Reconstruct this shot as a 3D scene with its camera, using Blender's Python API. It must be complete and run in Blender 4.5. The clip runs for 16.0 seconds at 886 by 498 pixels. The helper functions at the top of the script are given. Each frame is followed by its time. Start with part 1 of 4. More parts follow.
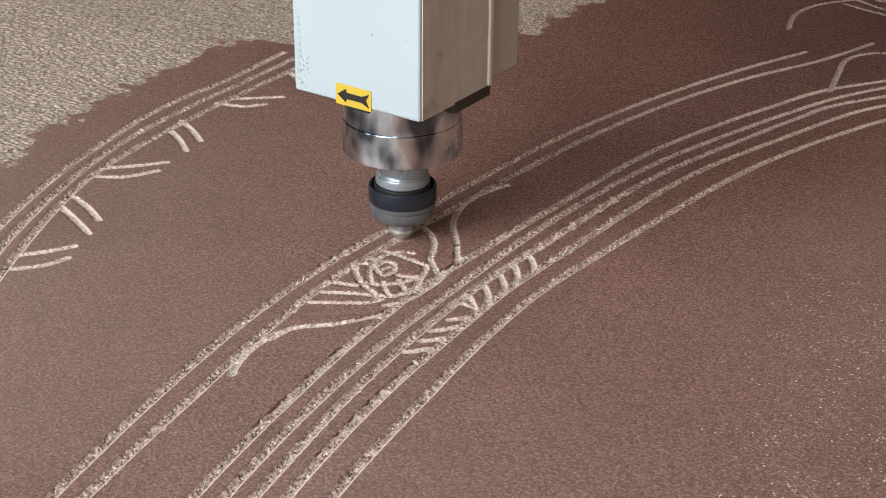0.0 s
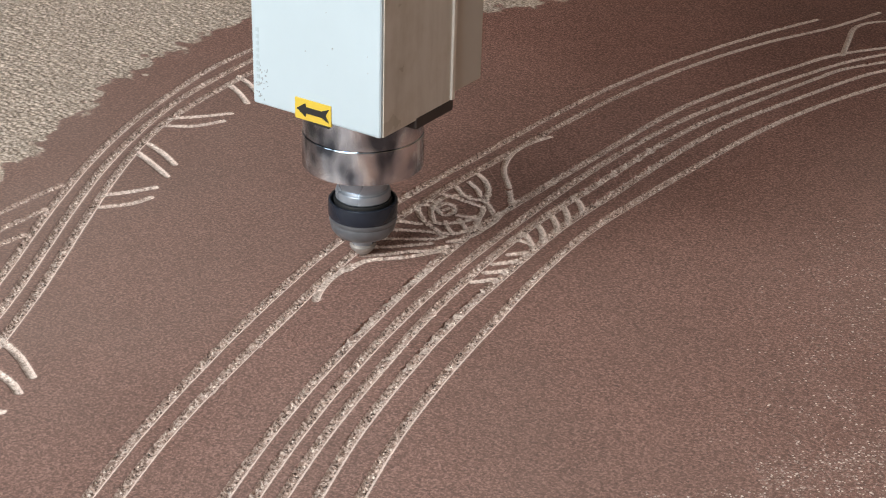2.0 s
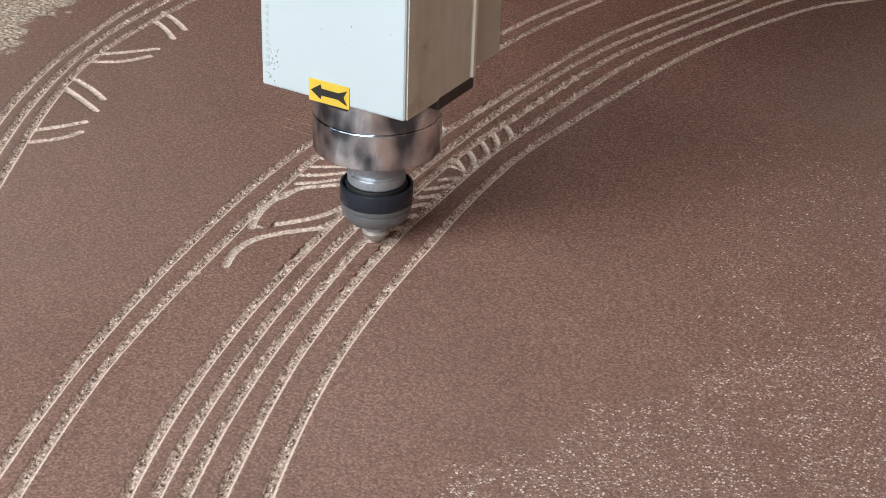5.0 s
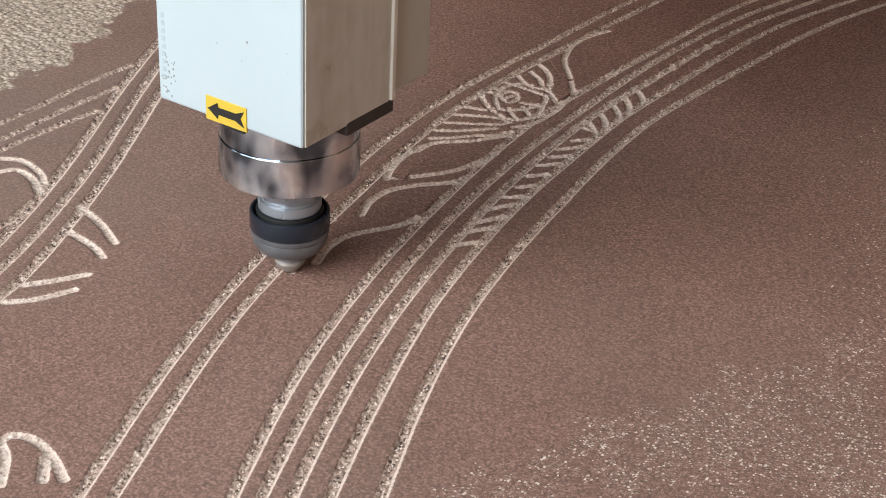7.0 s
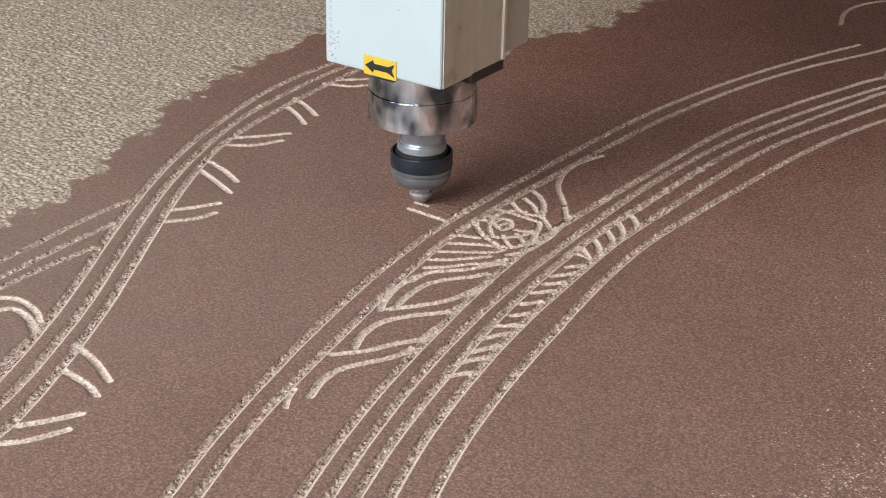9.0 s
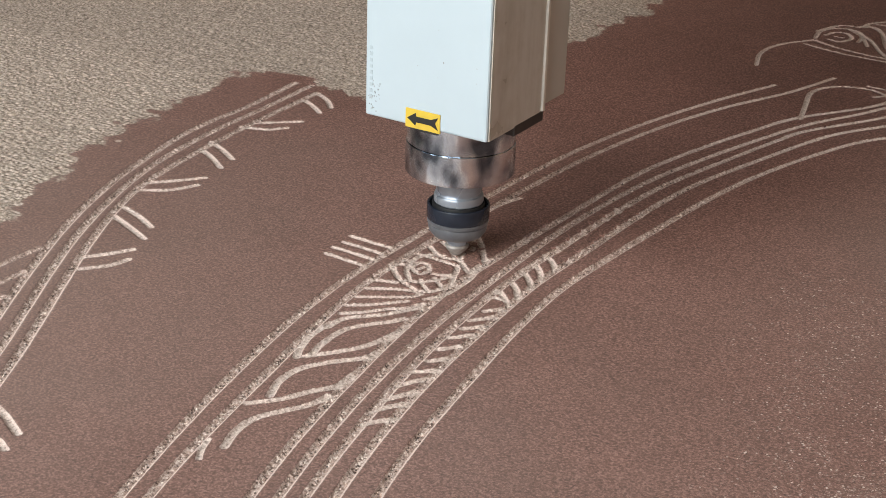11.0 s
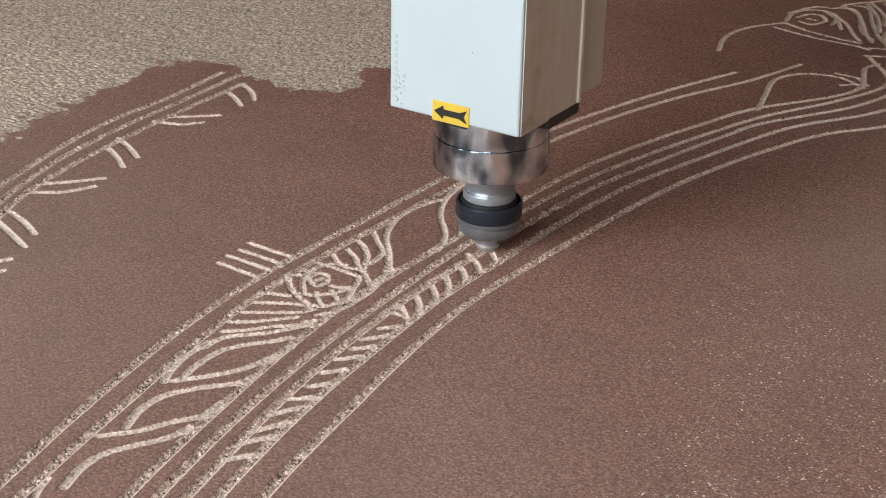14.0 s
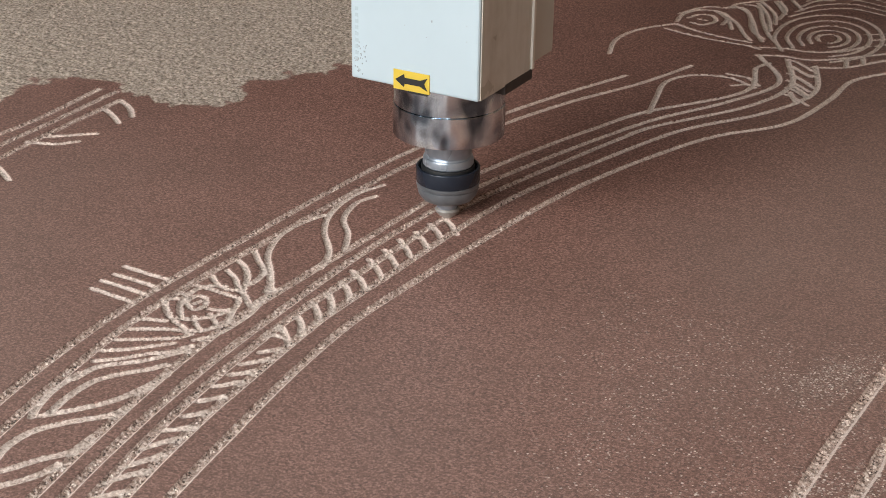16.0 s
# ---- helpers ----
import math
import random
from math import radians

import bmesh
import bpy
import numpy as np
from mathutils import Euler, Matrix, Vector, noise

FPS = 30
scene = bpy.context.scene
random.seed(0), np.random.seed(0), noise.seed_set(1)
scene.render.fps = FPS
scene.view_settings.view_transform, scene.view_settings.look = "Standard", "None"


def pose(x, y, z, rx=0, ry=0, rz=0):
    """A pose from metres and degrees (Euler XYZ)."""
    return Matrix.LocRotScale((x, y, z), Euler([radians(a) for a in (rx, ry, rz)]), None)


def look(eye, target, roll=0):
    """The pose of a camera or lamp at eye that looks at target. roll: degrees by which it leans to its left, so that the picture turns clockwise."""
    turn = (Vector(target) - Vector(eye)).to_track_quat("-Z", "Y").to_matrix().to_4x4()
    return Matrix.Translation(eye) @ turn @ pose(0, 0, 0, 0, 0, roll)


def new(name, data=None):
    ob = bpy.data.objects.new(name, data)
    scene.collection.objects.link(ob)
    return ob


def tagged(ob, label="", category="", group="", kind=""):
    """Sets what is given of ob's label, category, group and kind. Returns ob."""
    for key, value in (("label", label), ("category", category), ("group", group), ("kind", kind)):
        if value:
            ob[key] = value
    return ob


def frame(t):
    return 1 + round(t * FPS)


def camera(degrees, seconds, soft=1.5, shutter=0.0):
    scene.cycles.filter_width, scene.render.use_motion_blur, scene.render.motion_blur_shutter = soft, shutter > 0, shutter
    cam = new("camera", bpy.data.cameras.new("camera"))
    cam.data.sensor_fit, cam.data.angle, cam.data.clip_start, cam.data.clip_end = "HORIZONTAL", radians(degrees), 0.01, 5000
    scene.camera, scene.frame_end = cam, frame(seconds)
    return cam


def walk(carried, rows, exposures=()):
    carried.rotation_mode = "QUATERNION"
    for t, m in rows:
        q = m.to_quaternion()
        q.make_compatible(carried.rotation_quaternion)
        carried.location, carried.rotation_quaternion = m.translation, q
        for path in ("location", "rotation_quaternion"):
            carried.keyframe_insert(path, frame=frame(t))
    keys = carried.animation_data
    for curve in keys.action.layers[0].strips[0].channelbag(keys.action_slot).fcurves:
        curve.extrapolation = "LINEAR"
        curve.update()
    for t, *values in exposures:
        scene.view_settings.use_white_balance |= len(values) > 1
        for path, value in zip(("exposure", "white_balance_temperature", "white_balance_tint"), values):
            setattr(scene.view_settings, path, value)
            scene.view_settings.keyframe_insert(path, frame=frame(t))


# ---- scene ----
# ---- camera and its way ----
cam = camera(31.0, 16.0, soft=0.9, shutter=0.15)
CAMERA_ROWS = [
    (0, (0.4692, -0.9331, 0.5258), (0.0143, -0.2699, 0.1219), 0.57),
    (0.5, (0.4765, -0.9388, 0.5254), (0.0279, -0.2690, 0.1253), 0.83),
    (1, (0.4709, -0.9388, 0.5205), (0.0192, -0.2714, 0.1198), 0.84),
    (1.5, (0.4692, -0.9605, 0.5139), (0.0097, -0.3048, 0.1028), 1.98),
    (2, (0.4675, -1.0561, 0.5398), (0.0319, -0.3848, 0.1278), 1.64),
    (2.5, (0.4615, -1.0381, 0.5288), (0.0228, -0.3651, 0.1232), 1.15),
    (3, (0.4550, -1.0893, 0.5322), (0.0232, -0.4265, 0.1030), 1.80),
    (3.5, (0.4555, -1.1122, 0.5280), (0.0039, -0.4691, 0.0893), 2.52),
    (4, (0.4594, -1.0885, 0.5368), (0.0389, -0.4201, 0.1033), 3.27),
    (4.1, (0.4661, -1.0814, 0.5386), (0.0469, -0.4141, 0.1022), 2.04),
    (4.2, (0.4690, -1.0800, 0.5380), (0.0850, -0.4000, 0.1085), 2.00),
    (6.3, (0.4675, -1.0878, 0.5200), (0.0749, -0.4077, 0.0802), 2.09),
    (6.5, (0.4596, -1.0897, 0.5245), (0.0596, -0.4153, 0.0827), 1.99),
    (7, (0.4520, -1.1107, 0.5211), (0.0260, -0.4568, 0.0729), 2.87),
    (7.5, (0.4487, -1.1089, 0.5233), (0.0129, -0.4637, 0.0719), 3.01),
    (8, (0.4569, -1.1069, 0.5287), (-0.0021, -0.4499, 0.1192), 1.81),
    (8.5, (0.4571, -1.0958, 0.5299), (0.0005, -0.4321, 0.1286), 0.99),
    (9, (0.4617, -1.1009, 0.5325), (0.0108, -0.4276, 0.1410), 1.34),
    (11.5, (0.4638, -1.0870, 0.5344), (0.0458, -0.3806, 0.1652), 2.05),
    (12, (0.4673, -1.0900, 0.5318), (0.0532, -0.3794, 0.1662), 2.07),
    (12.5, (0.4755, -1.0692, 0.5311), (0.0680, -0.3525, 0.1701), 1.72),
    (13, (0.4645, -0.9603, 0.5334), (0.0506, -0.2508, 0.1656), 2.27),
    (13.5, (0.4608, -0.9523, 0.5236), (0.0230, -0.2671, 0.1379), 1.84),
    (14, (0.4938, -0.9461, 0.5185), (0.0572, -0.2600, 0.1329), 1.25),
    (14.5, (0.4987, -0.9446, 0.5172), (0.0683, -0.2530, 0.1345), 1.23),
    (15, (0.5028, -0.9292, 0.5138), (0.0885, -0.2286, 0.1296), 0.48),
    (15.5, (0.4975, -0.9094, 0.5121), (0.0919, -0.2027, 0.1298), 0.55),
    (16, (0.4944, -0.9039, 0.5098), (0.0979, -0.1919, 0.1280), 0.89),
]
walk(cam, [(0 if t == 0 else t, look(e, g, r)) for t, e, g, r in CAMERA_ROWS], exposures=[(0, 0.0), (16, 0.0)])

# ---- daylight: sky and low sun behind the workshop's wide opening ----
LIGHT_AZ = radians(193)
world = bpy.data.worlds.new("sky")
scene.world = world
world.use_nodes = True
wn = world.node_tree.nodes
sky = wn.new("ShaderNodeTexSky")
sky.sky_type, sky.sun_disc = "NISHITA", False
sky.sun_elevation, sky.sun_rotation = radians(28), LIGHT_AZ
sky.dust_density = 3.0
wn["Background"].inputs["Strength"].default_value = 0.12
world.node_tree.links.new(sky.outputs["Color"], wn["Background"].inputs["Color"])
HALL = Matrix.Rotation(-LIGHT_AZ, 4, "Z")
# area lamp standing in for daylight through the unseen opening
lamp = bpy.data.lights.new("opening_light", "AREA")
lamp.shape, lamp.size, lamp.size_y = "RECTANGLE", 2.4, 1.6
lamp.energy, lamp.color = 102, (0.85, 0.955, 1.0)
opening_light = new("opening_light", lamp)
opening_light.matrix_world = HALL @ look((0, 2.16, 1.50), (0, 0, 1.50))


# ---- materials ----
def material(name, rough=0.5, metal=0.0):
    m = bpy.data.materials.new(name)
    m.use_nodes = True
    n = m.node_tree.nodes
    b = n["Principled BSDF"]
    b.inputs["Roughness"].default_value, b.inputs["Metallic"].default_value = rough, metal
    return m, n, m.node_tree.links, b


def noise_node(n, l, scale, detail=4.0, rough=0.6, vec=None):
    t = n.new("ShaderNodeTexNoise")
    t.inputs["Scale"].default_value, t.inputs["Detail"].default_value, t.inputs["Roughness"].default_value = scale, detail, rough
    if vec is not None:
        l.new(vec, t.inputs["Vector"])
    return t


def ramp(n, l, src, stops):
    r = n.new("ShaderNodeValToRGB")
    e = r.color_ramp.elements
    while len(e) < len(stops):
        e.new(0.5)
    for k, (p, c) in enumerate(stops):
        e[k].position, e[k].color = p, (*c, 1) if len(c) == 3 else c
    l.new(src, r.inputs["Fac"])
    return r


def mixed(n, l, fac, a, b, mode="MIX"):
    m = n.new("ShaderNodeMix")
    m.data_type, m.blend_type = "RGBA", mode
    for sock, v in ((m.inputs[0], fac), (m.inputs[6], a), (m.inputs[7], b)):
        if isinstance(v, (int, float)):
            sock.default_value = v
        elif isinstance(v, tuple):
            sock.default_value = (*v, 1)
        else:
            l.new(v, sock)
    return m.outputs[2]


def maths(n, l, op, a, b=0.0, clamp=False):
    m = n.new("ShaderNodeMath")
    m.operation, m.use_clamp = op, clamp
    for k, v in enumerate((a, b)):
        if isinstance(v, (int, float)):
            m.inputs[k].default_value = v
        else:
            l.new(v, m.inputs[k])
    return m.outputs[0]


def plain(name, colour, rough=0.5, metal=0.0, grain=60.0, vary=0.25, bump=0.0):
    m, n, l, b = material(name, rough, metal)
    co = n.new("ShaderNodeTexCoord").outputs["Object"]
    t1 = noise_node(n, l, grain, 5, 0.6, co)
    t2 = noise_node(n, l, grain * 0.12, 3, 0.5, co)
    dark = tuple(c * (1 - vary) for c in colour)
    light = tuple(min(1, c * (1 + vary * 0.5)) for c in colour)
    s = maths(n, l, "ADD", maths(n, l, "MULTIPLY", t1.outputs["Fac"], 0.5), maths(n, l, "MULTIPLY", t2.outputs["Fac"], 0.5))
    l.new(ramp(n, l, s, [(0.35, dark), (0.62, light)]).outputs["Color"], b.inputs["Base Color"])
    r = maths(n, l, "ADD", maths(n, l, "MULTIPLY", t2.outputs["Fac"], 0.25), rough - 0.12)
    l.new(r, b.inputs["Roughness"])
    if bump:
        bp = n.new("ShaderNodeBump")
        bp.inputs["Strength"].default_value, bp.inputs["Distance"].default_value = bump, 0.002
        l.new(t1.outputs["Fac"], bp.inputs["Height"])
        l.new(bp.outputs["Normal"], b.inputs["Normal"])
    return m


def stone_material():
    """Brown-coated stone: pale where the bit has cut below the coat, bare and rough outside it, with painted glints in
    places.
    """
    m, n, l, b = material("coated_stone", 0.55)
    pos = n.new("ShaderNodeNewGeometry").outputs["Position"]
    fine = noise_node(n, l, 500, 2, 0.85, pos)
    grit = noise_node(n, l, 330, 2, 0.6, pos)
    coarse = noise_node(n, l, 9, 4, 0.6, pos)
    # coat
    grain = n.new("ShaderNodeTexVoronoi")
    grain.inputs["Scale"].default_value = 620
    l.new(pos, grain.inputs["Vector"])
    shade = n.new("ShaderNodeSeparateColor")
    l.new(grain.outputs["Color"], shade.inputs[0])
    mottle = maths(n, l, "ADD", maths(n, l, "MULTIPLY", fine.outputs["Fac"], 0.82), maths(n, l, "MULTIPLY", shade.outputs[0], 0.18))
    speck = ramp(n, l, mottle, [(0.33, (0.066, 0.024, 0.017)), (0.5, (0.216, 0.100, 0.075)), (0.67, (0.45, 0.255, 0.205))])
    cloud = ramp(n, l, coarse.outputs["Fac"], [(0.3, (0.86, 0.85, 0.85)), (0.7, (1.1, 1.1, 1.12))])
    coat = mixed(n, l, 1.0, speck.outputs["Color"], cloud.outputs["Color"], "MULTIPLY")
    dust = noise_node(n, l, 3.2, 5, 0.65, pos)
    settled = n.new("ShaderNodeAttribute")
    settled.attribute_name = "dust"
    film = maths(n, l, "MULTIPLY", settled.outputs["Fac"], ramp(n, l, dust.outputs["Fac"], [(0.3, (0.6, 0.6, 0.6)), (0.75, (1, 1, 1))]).outputs["Color"])
    coat = mixed(n, l, film, coat, (0.31, 0.235, 0.20))
    # pale crystal specks painted on the coat in place of glints
    speckled = n.new("ShaderNodeAttribute")
    speckled.attribute_name = "speckled"
    crystal = n.new("ShaderNodeTexVoronoi")
    crystal.inputs["Scale"].default_value = 640
    l.new(pos, crystal.inputs["Vector"])
    draw = n.new("ShaderNodeSeparateColor")
    l.new(crystal.outputs["Color"], draw.inputs[0])
    patch = noise_node(n, l, 30, 4, 0.75, pos)
    w = maths(n, l, "MULTIPLY", speckled.outputs["Fac"], ramp(n, l, patch.outputs["Fac"], [(0.36, (0, 0, 0)), (0.52, (1, 1, 1))]).outputs["Color"])
    w = maths(n, l, "MULTIPLY", maths(n, l, "SUBTRACT", maths(n, l, "ADD", draw.outputs[0], w), 1.0), 9.0, True)
    w = maths(n, l, "MULTIPLY", w, maths(n, l, "MULTIPLY", maths(n, l, "SUBTRACT", maths(n, l, "ADD", 0.30, maths(n, l, "MULTIPLY", draw.outputs[1], 0.4)), crystal.outputs["Distance"]), 7.0, True))
    coat = mixed(n, l, w, coat, ramp(n, l, draw.outputs[2], [(0.0, (0.32, 0.22, 0.18)), (0.7, (0.56, 0.44, 0.375)), (1.0, (0.80, 0.70, 0.63))]).outputs["Color"])
    # bare stone
    raw = n.new("ShaderNodeAttribute")
    raw.attribute_name = "raw"
    bare = ramp(n, l, grit.outputs["Fac"], [(0.34, (0.18, 0.130, 0.100)), (0.48, (0.385, 0.300, 0.238)), (0.66, (0.64, 0.525, 0.445))])
    ragged = noise_node(n, l, 45, 5, 0.7, pos)
    edge = maths(n, l, "ADD", raw.outputs["Fac"], maths(n, l, "MULTIPLY", maths(n, l, "SUBTRACT", ragged.outputs["Fac"], 0.5), 0.5))
    rmask = ramp(n, l, edge, [(0.46, (0, 0, 0)), (0.54, (1, 1, 1))]).outputs["Color"]
    top = mixed(n, l, rmask, coat, bare.outputs["Color"])
    # cut stone
    chip = noise_node(n, l, 420, 3, 0.8, pos)
    cut = ramp(n, l, chip.outputs["Fac"], [(0.36, (0.05, 0.028, 0.02)), (0.42, (0.31, 0.205, 0.165)), (0.54, (0.49, 0.355, 0.295)), (0.68, (0.82, 0.69, 0.61))])
    powder = n.new("ShaderNodeAttribute")
    powder.attribute_name = "powder"
    soft = ramp(n, l, chip.outputs["Fac"], [(0.30, (0.32, 0.24, 0.20)), (0.44, (0.61, 0.48, 0.41)), (0.66, (0.86, 0.745, 0.67))])
    cut_col = mixed(n, l, powder.outputs["Fac"], cut.outputs["Color"], soft.outputs["Color"])
    wall = n.new("ShaderNodeAttribute")
    wall.attribute_name = "wall"
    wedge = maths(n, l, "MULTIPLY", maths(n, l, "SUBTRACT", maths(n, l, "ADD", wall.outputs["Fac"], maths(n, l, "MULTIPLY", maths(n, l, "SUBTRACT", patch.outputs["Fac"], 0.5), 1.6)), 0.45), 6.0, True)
    # pale lit tone painted on the groove wall that faces the daylight
    lit_tone = ramp(n, l, fine.outputs["Fac"], [(0.30, (0.50, 0.37, 0.315)), (0.55, (0.69, 0.54, 0.47)), (0.75, (0.78, 0.635, 0.565))])
    cut_col = mixed(n, l, wedge, cut_col, lit_tone.outputs["Color"])
    groove = n.new("ShaderNodeAttribute")
    groove.attribute_name = "groove"
    lip = maths(n, l, "ADD", groove.outputs["Fac"], maths(n, l, "MULTIPLY", maths(n, l, "SUBTRACT", fine.outputs["Fac"], 0.5), 0.35))
    cmask = maths(n, l, "MULTIPLY", maths(n, l, "SUBTRACT", lip, 0.62), 14.0, True)
    cmask = maths(n, l, "MULTIPLY", cmask, maths(n, l, "SUBTRACT", 1.0, rmask))
    granular = maths(n, l, "MULTIPLY", cmask, maths(n, l, "SUBTRACT", 1.0, maths(n, l, "MULTIPLY", wedge, 0.8)))
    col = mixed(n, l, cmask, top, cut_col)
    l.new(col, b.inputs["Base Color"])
    rough = maths(n, l, "ADD", 0.56, maths(n, l, "MULTIPLY", maths(n, l, "MAXIMUM", cmask, rmask), 0.3))
    l.new(rough, b.inputs["Roughness"])
    bp = n.new("ShaderNodeBump")
    bp.inputs["Strength"].default_value, bp.inputs["Distance"].default_value = 0.5, 0.0012
    hgt = mixed(n, l, maths(n, l, "MAXIMUM", granular, rmask), maths(n, l, "ADD", maths(n, l, "MULTIPLY", fine.outputs["Fac"], 0.15), maths(n, l, "MULTIPLY", w, 0.9)), grit.outputs["Fac"])
    l.new(hgt, bp.inputs["Height"])
    l.new(bp.outputs["Normal"], b.inputs["Normal"])
    return m


STONE = stone_material()
STONE_SIDE = plain("slab_side_stone", (0.34, 0.27, 0.21), 0.8, 0, 120, 0.5, 0.6)
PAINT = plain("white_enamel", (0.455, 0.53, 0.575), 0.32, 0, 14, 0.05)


def smeared_enamel():
    """Glossy enamel tinted as by warm bounce light, with long upright smears and greasy finger marks."""
    m, n, l, b = material("warm_lit_enamel", 0.3)
    co = n.new("ShaderNodeTexCoord").outputs["Object"]
    mp = n.new("ShaderNodeMapping")
    mp.inputs["Scale"].default_value = (1.0, 1.0, 0.14)
    l.new(co, mp.inputs["Vector"])
    streak = noise_node(n, l, 75, 4, 0.6, mp.outputs["Vector"])
    blot = noise_node(n, l, 22, 4, 0.6, co)
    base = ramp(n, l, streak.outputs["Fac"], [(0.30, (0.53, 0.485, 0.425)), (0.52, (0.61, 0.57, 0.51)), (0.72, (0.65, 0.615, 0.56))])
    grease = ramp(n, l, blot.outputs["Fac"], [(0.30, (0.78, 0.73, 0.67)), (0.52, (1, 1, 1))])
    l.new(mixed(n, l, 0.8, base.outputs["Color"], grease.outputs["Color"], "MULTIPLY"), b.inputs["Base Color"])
    l.new(maths(n, l, "ADD", maths(n, l, "MULTIPLY", blot.outputs["Fac"], 0.35), 0.14), b.inputs["Roughness"])
    return m


PAINT_SIDE = smeared_enamel()
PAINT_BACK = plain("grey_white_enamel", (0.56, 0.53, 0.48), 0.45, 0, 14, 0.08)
def wavy_steel():
    """Polished sheet that is slightly buckled, with dark and bright reflections painted into its colour."""
    m, n, l, b = material("polished_steel", 0.16, 1.0)
    co = n.new("ShaderNodeTexCoord").outputs["Object"]
    mp = n.new("ShaderNodeMapping")
    mp.inputs["Scale"].default_value = (1.0, 1.0, 0.7)
    l.new(co, mp.inputs["Vector"])
    big = noise_node(n, l, 38, 2, 0.45, mp.outputs["Vector"])
    small = noise_node(n, l, 240, 3, 0.6, co)
    l.new(ramp(n, l, big.outputs["Fac"], [(0.37, (0.13, 0.155, 0.19)), (0.48, (0.60, 0.66, 0.73)), (0.60, (0.95, 0.98, 1.0))]).outputs["Color"], b.inputs["Base Color"])
    l.new(maths(n, l, "ADD", maths(n, l, "MULTIPLY", small.outputs["Fac"], 0.22), 0.06), b.inputs["Roughness"])
    bp = n.new("ShaderNodeBump")
    bp.inputs["Strength"].default_value, bp.inputs["Distance"].default_value = 0.6, 0.009
    l.new(big.outputs["Fac"], bp.inputs["Height"])
    l.new(bp.outputs["Normal"], b.inputs["Normal"])
    return m


STEEL = wavy_steel()
SATIN = plain("satin_steel", (0.37, 0.41, 0.47), 0.28, 0.6, 80, 0.15)
BLACK = plain("black_oxide_steel", (0.020, 0.026, 0.040), 0.26, 0.2, 60, 0.3)
NUT_GREY = plain("worn_grey_steel", (0.17, 0.178, 0.195), 0.32, 0.4, 80, 0.25)
RUBBER = plain("black_rubber", (0.012, 0.012, 0.013), 0.6, 0, 80, 0.2)
SEAM = plain("cream_enamel", (0.72, 0.66, 0.59), 0.4, 0, 30, 0.1)
DUSTY = plain("dusty_carbide", (0.34, 0.31, 0.29), 0.6, 0.3, 200, 0.3)
GASKET = plain("dark_gasket", (0.05, 0.038, 0.034), 0.7, 0, 60, 0.3)
YELLOW = plain("yellow_sticker", (0.66, 0.46, 0.055), 0.45, 0, 40, 0.1)
INK = plain("black_print", (0.02, 0.02, 0.02), 0.5, 0, 40, 0.2)
GRIME = plain("grime", (0.36, 0.37, 0.38), 0.7, 0, 90, 0.4)
CONCRETE = plain("workshop_concrete", (0.30, 0.28, 0.26), 0.8, 0, 6, 0.3, 0.3)
# plaster of the unseen walls: warm one bounces light, dull one cuts fill
PLASTER = plain("warm_bounce_plaster", (0.80, 0.54, 0.37), 0.85, 0, 3, 0.2, 0.2)
PLASTER_DULL = plain("low_bounce_plaster", (0.34, 0.285, 0.24), 0.85, 0, 3, 0.2, 0.2)
TIMBER = plain("dark_timber", (0.20, 0.15, 0.11), 0.8, 0, 8, 0.4, 0.3)
IRON = plain("machine_iron", (0.12, 0.13, 0.14), 0.6, 0.5, 12, 0.3)


# ---- helpers ----
def part(name, bm, mat, parent=None, label="", smooth=False):
    me = bpy.data.meshes.new(name)
    bm.normal_update()
    bm.to_mesh(me)
    bm.free()
    me.materials.append(mat)
    if smooth:
        for p in me.polygons:
            p.use_smooth = True
        me.set_sharp_from_angle(angle=radians(35))
    ob = new(name, me)
    if parent is not None:
        ob.parent = parent
    if label:
        tagged(ob, label)
    return ob


def box_bm(x0, y0, z0, x1, y1, z1, bevel=0.0, seg=2):
    bm = bmesh.new()
    bmesh.ops.create_cube(bm, size=1)
    for v in bm.verts:
        v.co = Vector(((x0 + x1) / 2 + v.co.x * (x1 - x0), (y0 + y1) / 2 + v.co.y * (y1 - y0), (z0 + z1) / 2 + v.co.z * (z1 - z0)))
    if bevel:
        bmesh.ops.bevel(bm, geom=bm.edges[:], offset=bevel, segments=seg, profile=0.6, affect="EDGES")
    return bm


def lathe(profile, steps=64):
    """A turned solid from (radius, height) pairs, closed at both ends."""
    bm = bmesh.new()
    rings = [[bm.verts.new((r * math.cos(2 * math.pi * k / steps), r * math.sin(2 * math.pi * k / steps), z)) for k in range(steps)] for r, z in profile]
    for a, b in zip(rings, rings[1:]):
        for k in range(steps):
            bm.faces.new((a[k], a[(k + 1) % steps], b[(k + 1) % steps], b[k]))
    bm.faces.new(rings[0][::-1])
    bm.faces.new(rings[-1])
    bmesh.ops.recalc_face_normals(bm, faces=bm.faces[:])
    return bm


def flow(points, step):
    """A smooth line through plan points in millimetres, sampled every step metres."""
    p = [Vector((x / 1000, y / 1000)) for x, y in points]
    p = [p[0] * 2 - p[1]] + p + [p[-1] * 2 - p[-2]]
    out = []
    for a, b, c, d in zip(p, p[1:], p[2:], p[3:]):
        n = max(2, int((c - b).length / step))
        for k in range(n):
            t = k / n
            out.append(0.5 * (2 * b + (c - a) * t + (2 * a - 5 * b + 4 * c - d) * t * t + (3 * b - a - 3 * c + d) * t ** 3))
    out.append(p[-2])
    return np.array(out)


